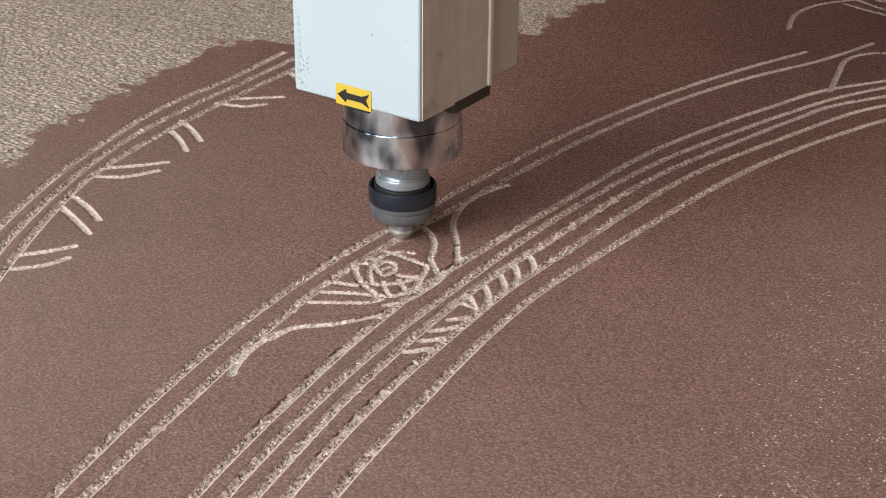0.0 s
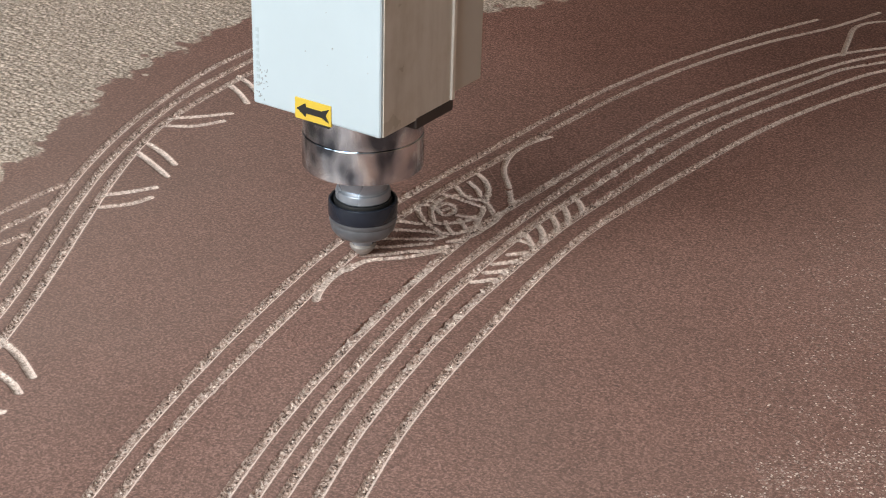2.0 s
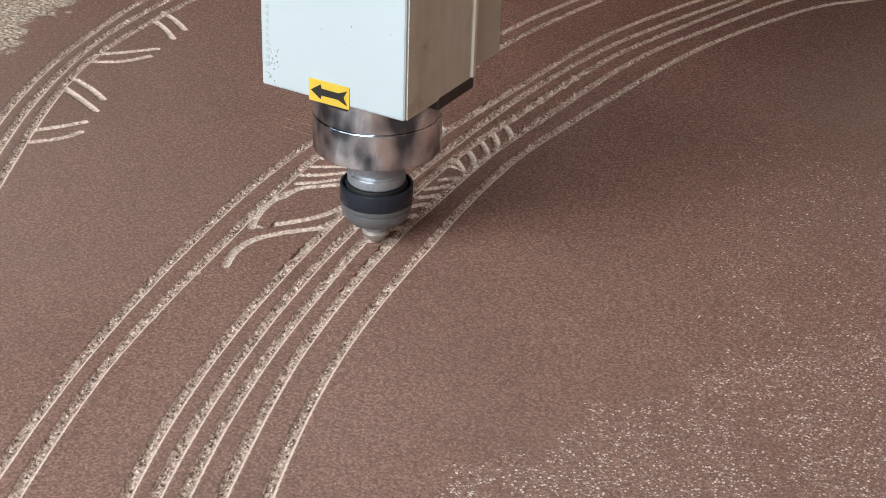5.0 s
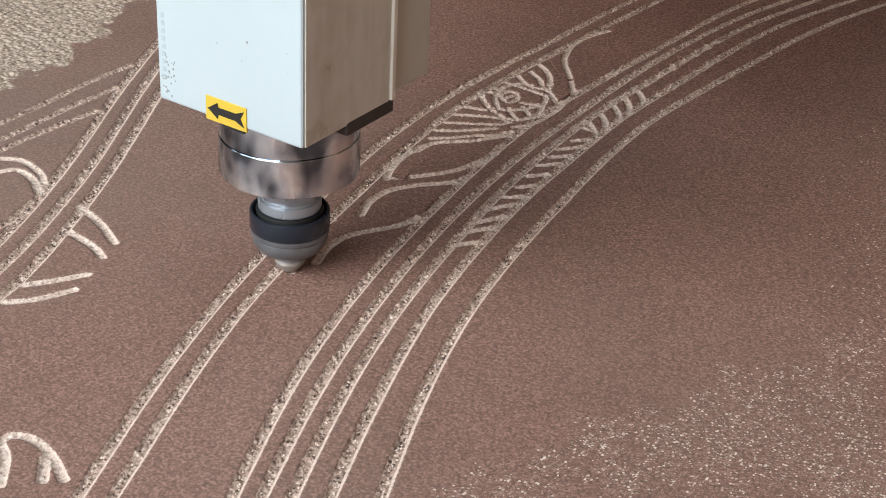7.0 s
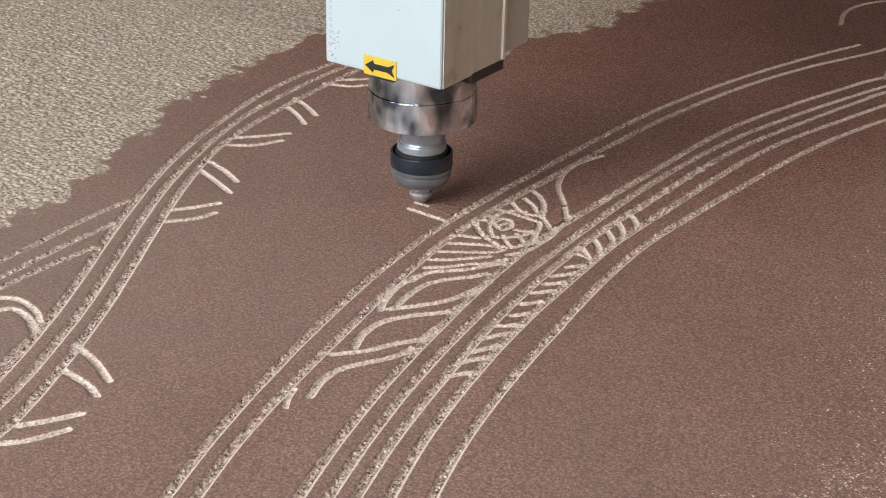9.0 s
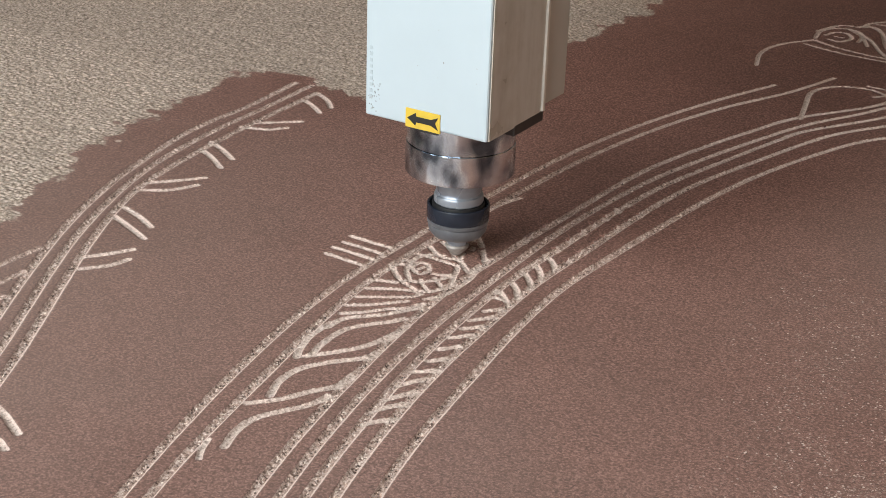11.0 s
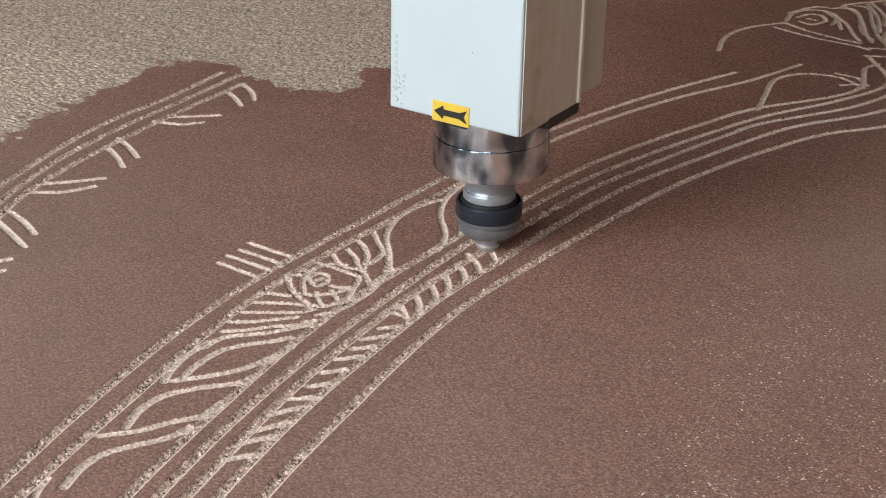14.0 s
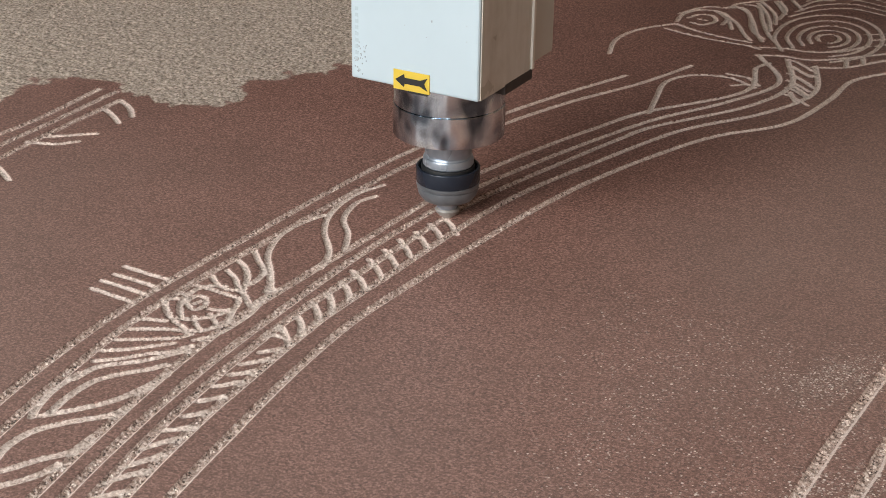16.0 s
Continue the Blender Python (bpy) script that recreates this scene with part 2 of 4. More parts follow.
# ---- the carving: cut lines in plan, with their width in millimetres and, where the clip shows it, when they are cut ----
CUTS = [
    ("band_line", 7.7, None, [(-28.4, -715.3), (-58.4, -643.3), (-90.4, -563.3), (-114.4, -489.3), (-136.4, -406.3), (-155.4, -322.3), (-168.4, -245.3), (-177.4, -160.3), (-176.4, -82.3), (-171.4, 3.7), (-169.4, 89.7), (-163.4, 167.7), (-149.4, 252.7), (-132.4, 328.7), (-108.4, 410.7), (-79.4, 491.7)]),
    ("band_line", 7.7, None, [(-15.4, -705.3), (-42.4, -637.3), (-72.4, -561.3), (-99.4, -484.3), (-118.4, -404.3), (-132.4, -324.3), (-149.4, -244.3), (-160.4, -163.3), (-160.4, -82.3), (-155.4, -0.3), (-152.4, 80.7), (-146.4, 162.7), (-132.4, 242.7), (-115.4, 322.7), (-90.4, 400.7), (-58.4, 475.7), (-35.4, 553.7)]),
    ("band_line", 7.7, None, [(35.6, -669.3), (5.6, -602.3), (-26.4, -526.3), (-49.4, -448.3), (-68.4, -368.3), (-84.4, -288.3), (-93.4, -207.3), (-102.4, -126.3), (-100.4, -44.3), (-90.4, 36.7), (-94.0, 109.0), (-84.0, 186.0), (-67.0, 263.0), (-45.0, 339.0), (-22.0, 405.0), (36.6, 505.7), (22.6, 581.7)]),
    ("band_line", 7.7, None, [(46.6, -660.3), (16.6, -590.3), (-14.4, -512.3), (-36.4, -431.3), (-56.4, -349.3), (-71.4, -266.3), (-77.4, -182.3), (-83.4, -98.3), (-82.4, -13.3), (-81.0, 85.0), (-70.0, 159.0), (-54.0, 236.0), (-33.0, 312.0), (-6.0, 393.0), (34.6, 473.7), (56.6, 551.7), (11.6, 621.7)]),
    ("band_line", 7.7, None, [(58.6, -651.3), (29.6, -582.3), (-1.4, -504.3), (-22.4, -424.3), (-42.4, -343.3), (-56.4, -261.3), (-66.4, -178.3), (-70.4, -95.3), (-68.4, -11.3), (-60.4, 71.7), (-64.0, 108.0), (-51.0, 174.0), (-34.0, 251.0), (-14.0, 331.0), (1.0, 377.0), (53.6, 468.7), (69.6, 547.7), (40.6, 625.7)]),
    ("band_line", 7.7, None, [(74.6, -639.3), (45.6, -571.3), (15.6, -494.3), (-6.4, -415.3), (-28.4, -336.3), (-37.4, -255.3), (-46.4, -173.3), (-50.4, -91.3), (-49.4, -9.3), (-39.4, 71.7), (-44.0, 118.0), (-30.0, 185.0), (-11.0, 260.0), (13.0, 346.0), (31.6, 391.7), (74.6, 462.7), (95.6, 539.7), (72.6, 618.7)]),
    ("band_line", 7.7, None, [(95.6, -623.3), (64.6, -552.3), (36.6, -481.3), (11.6, -399.3), (-4.4, -324.3), (-14.4, -247.3), (-25.4, -163.3), (-32.4, -86.3), (-25.4, -10.3), (-15.4, 74.7), (-12.0, 148.0), (5.0, 225.0), (28.0, 309.0), (56.6, 380.7), (100.6, 444.7), (114.6, 527.7), (119.6, 600.7), (169.6, 670.7)]),
    ("arc_line", 7.7, None, [(-234.4, -621.3), (-265.5, -540.0), (-280.5, -504.0), (-297.5, -463.0), (-320.5, -415.0), (-351.5, -357.0), (-373.5, -317.0), (-392.5, -279.0), (-414.5, -233.0), (-439.5, -177.0), (-457.5, -117.0), (-472.5, -58.0), (-483.5, 4.0), (-487.0, 43.7), (-484.4, 102.7), (-490.4, 188.7)]),
    ("arc_line", 7.7, None, [(-217.4, -635.3), (-241.5, -561.0), (-251.5, -529.0), (-266.5, -492.0), (-285.5, -448.0), (-307.5, -403.0), (-328.5, -363.0), (-370.5, -289.0), (-389.5, -250.0), (-414.5, -196.0), (-438.5, -135.0), (-454.5, -71.0), (-465.5, -9.0), (-467.4, 60.0), (-468.5, 103.7), (-472.4, 191.7)]),
    ("arc_line", 7.7, None, [(-201.4, -648.3), (-218.5, -582.0), (-223.5, -554.0), (-237.5, -519.0), (-254.5, -478.0), (-270.5, -442.0), (-293.5, -398.0), (-317.5, -351.0), (-345.5, -303.0), (-367.5, -261.0), (-390.5, -215.0), (-414.5, -165.0), (-428.5, -123.0), (-436.5, -84.0), (-441.5, -39.0), (-447.0, 10.0), (-451.4, 88.7), (-453.4, 175.7)]),
    ("branch_line", 7, None, [(-403.4, -493.3), (-405.4, -451.3), (-404.4, -425.3), (-405.4, -369.3), (-408.4, -307.3), (-407.4, -265.3)]),
    ("branch_line", 7, None, [(-388.4, -505.3), (-388.4, -465.3), (-384.4, -416.3), (-386.4, -358.3), (-385.4, -303.3)]),
    ("branch_line", 7, None, [(-376.4, -515.3), (-374.4, -477.3), (-371.4, -428.3), (-370.4, -385.3), (-366.4, -343.3)]),
    ("branch_line", 6.6, None, [(-301.4, -566.3), (-293.4, -546.3), (-288.4, -526.3), (-288.4, -502.3), (-296.4, -470.3)]),
    ("tendril", 6.6, None, [(-266.4, -457.3), (-241.4, -464.3), (-214.4, -477.3)]),
    ("tendril", 6.6, None, [(-248.4, -485.3), (-222.4, -489.3), (-207.4, -495.3)]),
    ("tendril", 6.6, None, [(-220.4, -549.3), (-210.4, -535.3), (-199.4, -516.3)]),
    ("tendril", 6.6, None, [(-214.4, -570.3), (-202.4, -556.3), (-192.4, -534.3)]),
    ("tendril", 6.6, None, [(-207.4, -611.3), (-181.4, -625.3), (-163.4, -637.3)]),
    ("tendril", 6.6, None, [(-207.4, -631.3), (-183.4, -641.3), (-161.4, -655.3)]),
    ("tendril", 6.6, None, [(-368.4, -462.3), (-353.4, -468.3), (-348.4, -459.3), (-339.4, -446.3), (-320.4, -449.3), (-303.4, -459.3)]),
    ("tendril", 6.6, None, [(-361.4, -441.3), (-346.4, -434.3), (-324.4, -439.3), (-309.4, -449.3)]),
    ("tendril", 6.6, None, [(-291.4, -565.3), (-288.4, -550.3), (-277.4, -546.3), (-260.4, -555.3)]),
    ("tendril", 6.6, None, [(-112.4, -669.3), (-109.4, -658.3), (-95.4, -655.3), (-78.4, -660.3), (-61.4, -669.3)]),
    ("tendril", 6.6, None, [(-109.4, -668.3), (-97.4, -676.3), (-83.4, -692.3)]),
    ("tendril", 6.6, None, [(-82.4, -662.3), (-69.4, -676.3)]),
    ("tendril", 6.6, None, [(-367.4, -257.3), (-355.4, -241.3), (-345.4, -223.3)]),
    ("tendril", 6.6, None, [(-353.4, -274.3), (-340.4, -257.3), (-335.4, -239.3)]),
    ("tendril", 6.6, None, [(-408.4, -163.3), (-384.4, -171.3), (-363.4, -181.3)]),
    ("tendril", 6.6, None, [(-402.4, -182.3), (-373.4, -193.3), (-352.4, -202.3)]),
    ("tendril", 6.6, None, [(-429.4, -109.3), (-413.4, -92.3), (-397.4, -71.3)]),
    ("tendril", 6.6, None, [(-422.4, -125.3), (-403.4, -111.3), (-391.4, -88.3)]),
    ("tendril", 6.6, None, [(-449.4, 1.7), (-426.4, -9.3), (-406.4, -21.3)]),
    ("tendril", 6.6, None, [(-445.4, -18.3), (-422.4, -30.3), (-401.4, -44.3)]),
    ("tendril", 6.6, None, [(-448.4, 67.7), (-430.4, 83.7), (-415.4, 97.7)]),
    ("tendril", 6.6, None, [(-453.4, 50.7), (-428.4, 59.7), (-416.4, 74.7)]),
    ("tendril", 6.6, None, [(-451.4, 150.7), (-433.4, 140.7), (-416.4, 128.7)]),
    ("tendril", 6.6, None, [(-453.4, 175.7), (-432.4, 163.7), (-416.4, 147.7)]),
    ("tendril", 5.4, None, [(-103.4, -80.3), (-122.4, -53.3), (-142.4, -28.3), (-153.4, 1.7), (-153.4, 28.7), (-146.4, 53.7)]),
    ("leaf_vein", 6.4, (3.55, 3.95), [(-127.4, -289.3), (-111.4, -269.3), (-100.4, -250.3), (-94.4, -225.3), (-93.4, -210.3)]),
    ("leaf_vein", 6.4, (2.6, 3.1), [(-88.4, -254.3), (-92.4, -268.3), (-108.4, -287.3), (-119.4, -306.3), (-120.4, -327.3), (-113.4, -347.3)]),
    ("leaf_vein", 6.4, (7.15, 7.6), [(-119.4, -364.3), (-104.4, -346.3), (-94.4, -327.3), (-84.4, -311.3), (-84.4, -293.3)]),
    ("leaf_vein", 6.4, (6.5, 6.95), [(-81.4, -325.3), (-84.4, -341.3), (-94.4, -359.3), (-103.4, -377.3), (-103.4, -396.3), (-97.4, -415.3)]),
    ("leaf_vein", 4.8, (6.98, 7.15), [(-101.4, -435.3), (-107.4, -425.3), (-111.4, -414.3)]),
    ("leaf_vein", 6.2, None, [(-131.4, -293.3), (-137.4, -280.3), (-142.4, -260.3), (-142.4, -236.3)]),
    ("leaf_vein", 6.2, None, [(-140.4, -244.3), (-137.4, -224.3), (-117.4, -202.3), (-102.4, -177.3)]),
    ("leaf_vein", 6.0, (7.75, 8.12), [(-125, -284), (-128, -270), (-129, -253), (-127, -238), (-118, -223), (-108, -211), (-102, -200)]),
    ("petal", 5.6, None, [(-158, -158), (-150, -155), (-141, -152)]),
    ("petal", 5.6, None, [(-153, -173), (-135, -162), (-120, -156)]),
    ("petal", 5.4, None, [(-114, -158), (-120, -168), (-134, -178), (-151, -190)]),
    ("petal", 5.6, (1.35, 1.7), [(-149, -206), (-135, -195), (-125, -184), (-116, -174)]),
    ("petal", 5.6, (1.75, 2.05), [(-104, -171), (-110, -184), (-121, -194), (-133, -209), (-145, -220)]),
    ("petal", 5.5, None, [(-161, -126), (-151, -138), (-137, -148), (-127, -152), (-119, -157)]),
    ("petal", 5.5, None, [(-162, -126), (-158, -123), (-155, -121)]),
    ("petal", 5.5, None, [(-137, -144), (-126, -140), (-116, -127), (-112, -114)]),
    ("petal", 5.5, None, [(-122, -156), (-109, -148), (-105, -129)]),
    ("petal", 5.5, None, [(-135, -142), (-146, -129), (-152, -116), (-152, -102), (-146, -92)]),
    ("petal", 5.2, None, [(-138, -128), (-146, -121), (-146, -111), (-139, -110), (-132, -119), (-133, -127), (-138, -128)]),
    ("petal", 5.5, None, [(-156, -97), (-141, -97), (-128, -98), (-117, -100), (-110, -117), (-107, -125)]),
    ("petal", 5.2, None, [(-126, -122), (-117, -119), (-111, -113)]),
    ("petal", 5.5, (0.65, 0.9), [(-156, -79), (-144, -88), (-133, -91), (-126, -88)]),
    ("petal", 5.5, (0.1, 0.45), [(-152, -66), (-139, -74), (-129, -84), (-118, -92)]),
    ("petal", 5.5, None, [(-156, -48), (-143, -56), (-131, -70), (-123, -86), (-118, -92), (-105, -103)]),
    ("petal", 5.5, (10.8, 11.1), [(-155, -28), (-144, -39), (-129, -53), (-124, -68), (-125, -80)]),
    ("petal", 5.5, (11.2, 11.5), [(-128, -55), (-121, -57), (-113, -68), (-108, -80)]),
    ("petal", 5.5, (10.4, 10.7), [(-104, -103), (-104, -86), (-104, -74)]),
    ("petal", 4.4, None, [(-140, -121), (-138, -116)]),
    ("petal", 4.8, None, [(-152, -113), (-160, -112)]),
    ("petal", 4.8, None, [(-128, -137), (-120, -145), (-112, -150)]),
    ("petal", 4.8, None, [(-121, -128), (-113, -134), (-106, -140)]),
    ("petal", 4.8, None, [(-146, -92), (-138, -88)]),
    ("petal", 5.4, None, [(-107, -164), (-99, -149), (-97, -119), (-100, -101)]),
    ("bar_cut", 5.6, (9.7, 9.9), [(-219.4, -99.3), (-199.4, -100.3), (-179.4, -100.3)]),
    ("bar_cut", 5.6, (9.35, 9.55), [(-217.4, -113.3), (-198.4, -113.3), (-178.4, -114.3)]),
    ("bar_cut", 5.6, (9.02, 9.2), [(-218.4, -126.3), (-198.4, -126.3), (-178.4, -127.3)]),
    ("bar_cut", 5.6, (8.65, 8.85), [(-216.4, -139.3), (-197.4, -140.3), (-176.4, -141.3)]),
    ("tendril", 5.4, (12.95, 13.35), [(-138.4, 129.7), (-147.4, 99.7), (-144.4, 61.7), (-130.4, 29.7), (-106.4, -0.3), (-95.4, -28.3)]),
    ("tendril", 5.4, (12.2, 12.6), [(-98.4, 8.7), (-111.4, 33.7), (-129.4, 55.7), (-137.4, 85.7), (-131.4, 106.7)]),
    ("feather", 5, None, [(42.6, 625.7), (54.6, 619.7), (72.6, 603.7)]),
    ("feather", 5, None, [(48.6, 603.7), (60.6, 597.7), (78.6, 582.7)]),
    ("feather", 5, None, [(55.6, 582.7), (66.6, 576.7), (84.6, 561.7)]),
    ("feather", 5, None, [(61.6, 561.7), (72.6, 555.7), (90.6, 540.7)]),
    ("feather", 5, None, [(67.6, 540.7), (78.6, 535.7), (95.6, 520.7)]),
    ("feather", 5, None, [(73.6, 520.7), (84.6, 515.7), (101.6, 501.7)]),
    ("bird_line", 5.8, None, [(-113.4, 717.7), (-98.4, 757.7), (-76.4, 766.7), (-71.4, 788.7), (-53.4, 813.7), (-27.4, 844.7), (17.6, 858.7)]),
    ("bird_line", 5.8, None, [(-69.4, 777.7), (-47.4, 756.7), (-24.4, 702.7), (-3.4, 677.7)]),
    ("bird_line", 5.8, None, [(-52.4, 802.7), (-27.4, 761.7), (-6.4, 709.7)]),
    ("bird_line", 5.8, None, [(-37.4, 819.7), (-12.4, 777.7)]),
    ("bird_line", 5.8, None, [(-23.4, 835.7), (-1.4, 803.7)]),
    ("bird_line", 5.8, None, [(-84.4, 749.7), (-61.4, 726.7), (-44.4, 693.7)]),
    ("bird_line", 5.8, None, [(-122.4, 546.7), (-134.4, 587.7), (-133.4, 622.7), (-122.4, 651.7), (-102.4, 680.7)]),
    ("bird_line", 5.8, None, [(-106.4, 658.7), (-80.4, 651.7), (-50.4, 647.7), (-12.4, 647.7), (4.6, 642.7)]),
    ("bird_line", 5.8, None, [(-104.4, 679.7), (-70.4, 666.7), (-36.4, 660.7), (-10.4, 658.7)]),
    ("bird_line", 5.8, None, [(-105.4, 688.7), (-109.4, 718.7), (-99.4, 742.7), (-81.4, 748.7), (-63.4, 734.7), (-58.4, 703.7)]),
    ("bird_line", 5.8, None, [(-99.4, 707.7), (-93.4, 725.7), (-80.4, 729.7), (-69.4, 711.7), (-76.4, 691.7), (-90.4, 693.7)]),
    ("bird_line", 5.8, None, [(-87.4, 709.7), (-79.4, 709.7)]),
    ("bird_line", 5.8, None, [(-66.4, 737.7), (-46.4, 715.7), (-27.4, 684.7), (-13.4, 665.7)]),
    ("bird_line", 5.8, None, [(-75.4, 767.7), (-58.4, 773.7), (-36.4, 736.7), (-17.4, 695.7), (-1.4, 668.7)]),
    ("bird_line", 5.8, None, [(-64.4, 790.7), (-46.4, 786.7), (-23.4, 734.7), (-3.4, 694.7), (12.6, 672.7)]),
    ("bird_line", 5.8, None, [(-50.4, 809.7), (-24.4, 774.7), (-9.4, 734.7)]),
    ("bird_line", 5.8, None, [(-35.4, 824.7), (-17.4, 793.7), (-12.4, 756.7)]),
    ("bird_line", 5.8, None, [(8.6, 621.7), (34.6, 633.7), (68.6, 639.7), (121.6, 695.7), (153.6, 733.7)]),
    ("bird_line", 5.8, None, [(4.6, 649.7), (26.6, 658.7), (49.6, 660.7), (79.6, 678.7), (99.6, 713.7)]),
    ("bird_line", 5.8, None, [(70.6, 613.7), (99.6, 631.7), (127.6, 673.7), (158.6, 714.7)]),
    ("bird_line", 5.8, None, [(23.6, 587.7), (28.6, 603.7)]),
    ("bird_line", 5.8, None, [(-18.4, 404.7), (-29.4, 448.7), (-38.4, 494.7), (-22.4, 528.7), (8.6, 539.7), (32.6, 529.7)]),
    ("bird_line", 5.8, None, [(4.6, 549.7), (25.6, 548.7), (42.6, 531.7)]),
    ("bird_line", 5.8, None, [(20.6, 518.7), (31.6, 528.7), (41.6, 523.7)]),
    ("bird_line", 5.8, None, [(52.6, 605.7), (68.6, 591.7), (82.6, 587.7)]),
    ("bird_line", 5.8, None, [(63.6, 571.7), (72.6, 570.7), (89.6, 553.7)]),
    ("bird_line", 5.8, None, [(70.6, 549.7), (83.6, 537.7), (95.6, 525.7)]),
    ("bird_line", 5.8, None, [(75.6, 528.7), (90.6, 501.7)]),
    ("bird_line", 5.8, None, [(98.6, 634.7), (92.6, 656.7)]),
    ("bird_line", 5.8, None, [(110.6, 654.7), (104.6, 672.7)]),
    ("bird_ring", 5.4, None, [(49.6, 702.7), (44.6, 710.7), (44.6, 721.7), (49.6, 729.7), (56.6, 732.7), (62.6, 727.7), (66.6, 718.7), (65.6, 707.7), (60.6, 700.7)]),
    ("bird_ring", 5.4, None, [(44.6, 690.7), (36.6, 707.7), (35.6, 727.7), (43.6, 742.7), (56.6, 746.7), (68.6, 738.7), (75.6, 720.7), (74.6, 700.7), (65.6, 687.7)]),
    ("bird_ring", 5.4, None, [(39.6, 678.7), (26.6, 703.7), (25.6, 733.7), (37.6, 757.7), (56.6, 763.7), (75.6, 750.7), (85.6, 722.7), (83.6, 693.7), (70.6, 672.7)]),
    ("bird_ring", 5.4, None, [(33.6, 664.7), (15.6, 698.7), (13.6, 741.7), (29.6, 774.7), (56.6, 783.7), (82.6, 763.7), (96.6, 725.7), (93.6, 684.7), (75.6, 656.7)]),
    ("bird_ring", 5.4, None, [(26.6, 648.7), (3.6, 693.7), (0.6, 750.7), (21.6, 794.7), (56.6, 805.7), (90.6, 778.7), (108.6, 727.7), (104.6, 674.7), (81.6, 639.7)]),
    ("bird_line", 4.8, None, [(-5.4, 771.7), (13.6, 813.7), (44.6, 838.7), (83.6, 832.7), (131.6, 822.7)]),
    ("bird_line", 4.8, None, [(-5.4, 793.7), (8.6, 831.7), (39.6, 856.7), (78.6, 849.7), (126.6, 839.7)]),
    ("bird_line", 4.8, None, [(-6.4, 816.7), (2.6, 848.7), (34.6, 874.7), (73.6, 867.7), (122.6, 856.7)]),
    ("bird_line", 4.8, None, [(-7.4, 839.7), (-3.4, 866.7), (28.6, 892.7), (69.6, 885.7), (117.6, 874.7)]),
    ("bird_line", 4.8, None, [(-8.4, 863.7), (-8.4, 885.7), (23.6, 911.7), (63.6, 903.7), (113.6, 892.7)]),
    ("bird_line", 4.8, None, [(85.6, 750.7), (103.6, 766.7), (135.6, 805.7)]),
    ("bird_line", 4.8, None, [(95.6, 733.7), (108.6, 746.7), (140.6, 784.7)]),
    ("bird_line", 4.8, None, [(105.6, 716.7), (113.6, 726.7), (145.6, 764.7)]),
    ("wide_line", 9, None, [(301.6, -171.3), (300.6, -138.3), (300.6, -88.3), (301.6, -47.3), (304.6, 29.7), (309.6, 113.7)]),
    ("wide_line", 9, None, [(330.6, -154.3), (329.6, -120.3), (330.6, -86.3), (329.6, -63.3), (332.6, 23.7)]),
    ("hatch_cut", 5.8, None, [(-59.4, -155.3), (-55.4, -150.3), (-49.4, -142.3)]),
    ("hatch_cut", 5.8, None, [(-60.4, -174.3), (-55.4, -168.3), (-49.4, -159.3)]),
    ("hatch_cut", 5.8, None, [(-58.4, -189.3), (-53.4, -184.3), (-47.4, -175.3)]),
    ("hatch_cut", 5.8, None, [(-58.4, -206.3), (-53.4, -201.3), (-47.4, -192.3)]),
    ("hatch_cut", 5.8, (4.3, 4.46), [(-55.4, -226.3), (-51.4, -221.3), (-46.4, -214.3)]),
    ("hatch_cut", 5.8, (4.57, 4.73), [(-52.4, -245.3), (-48.4, -241.3), (-43.4, -233.3)]),
    ("hatch_cut", 5.8, (4.84, 5.01), [(-52.4, -264.3), (-46.4, -259.3), (-39.4, -251.3)]),
    ("hatch_cut", 5.8, (5.11, 5.28), [(-50.4, -286.3), (-45.4, -277.3), (-39.4, -266.3)]),
    ("hatch_cut", 5.8, (5.39, 5.55), [(-46.4, -306.3), (-41.4, -297.3), (-36.4, -286.3)]),
    ("hatch_cut", 5.8, (5.66, 5.82), [(-45.4, -324.3), (-39.4, -314.3), (-32.4, -302.3)]),
    ("hatch_cut", 5.8, (5.93, 6.09), [(-40.4, -341.3), (-34.4, -333.3), (-27.4, -323.3)]),
    ("hatch_cut", 5.8, None, [(-70.4, -131.3), (-58.4, -129.3)]),
    ("hatch_cut", 5.8, None, [(-69.4, -117.3), (-61.4, -124.3), (-51.4, -134.3)]),
    ("rung_cut", 5.8, None, [(-68.4, -99.3), (-59.4, -107.3), (-51.4, -119.3)]),
    ("rung_cut", 5.8, None, [(-69.4, -77.3), (-59.4, -87.3), (-50.4, -98.3)]),
    ("rung_cut", 5.8, None, [(-69.4, -58.3), (-60.4, -68.3), (-51.4, -81.3)]),
    ("rung_cut", 5.8, None, [(-70.4, -39.3), (-60.4, -47.3), (-51.4, -58.3)]),
    ("rung_cut", 5.6, (13.35, 13.6), [(-73.4, -20.3), (-61.4, -28.3), (-51.4, -38.3)]),
    ("rung_cut", 5.6, (13.75, 14.0), [(-73.4, 2.7), (-62.4, -5.3), (-51.4, -16.3)]),
    ("rung_cut", 5.6, (14.15, 14.4), [(-72.4, 22.7), (-60.4, 13.7), (-50.4, 3.7)]),
    ("rung_cut", 5.6, (14.55, 14.8), [(-72.4, 44.7), (-60.4, 34.7), (-50.4, 23.7)]),
    ("rung_cut", 5.6, (14.95, 15.2), [(-68.4, 62.7), (-56.4, 52.7), (-45.4, 41.7)]),
    ("rung_cut", 5.6, (15.35, 15.6), [(-66.4, 81.7), (-54.4, 71.7), (-43.4, 59.7)]),
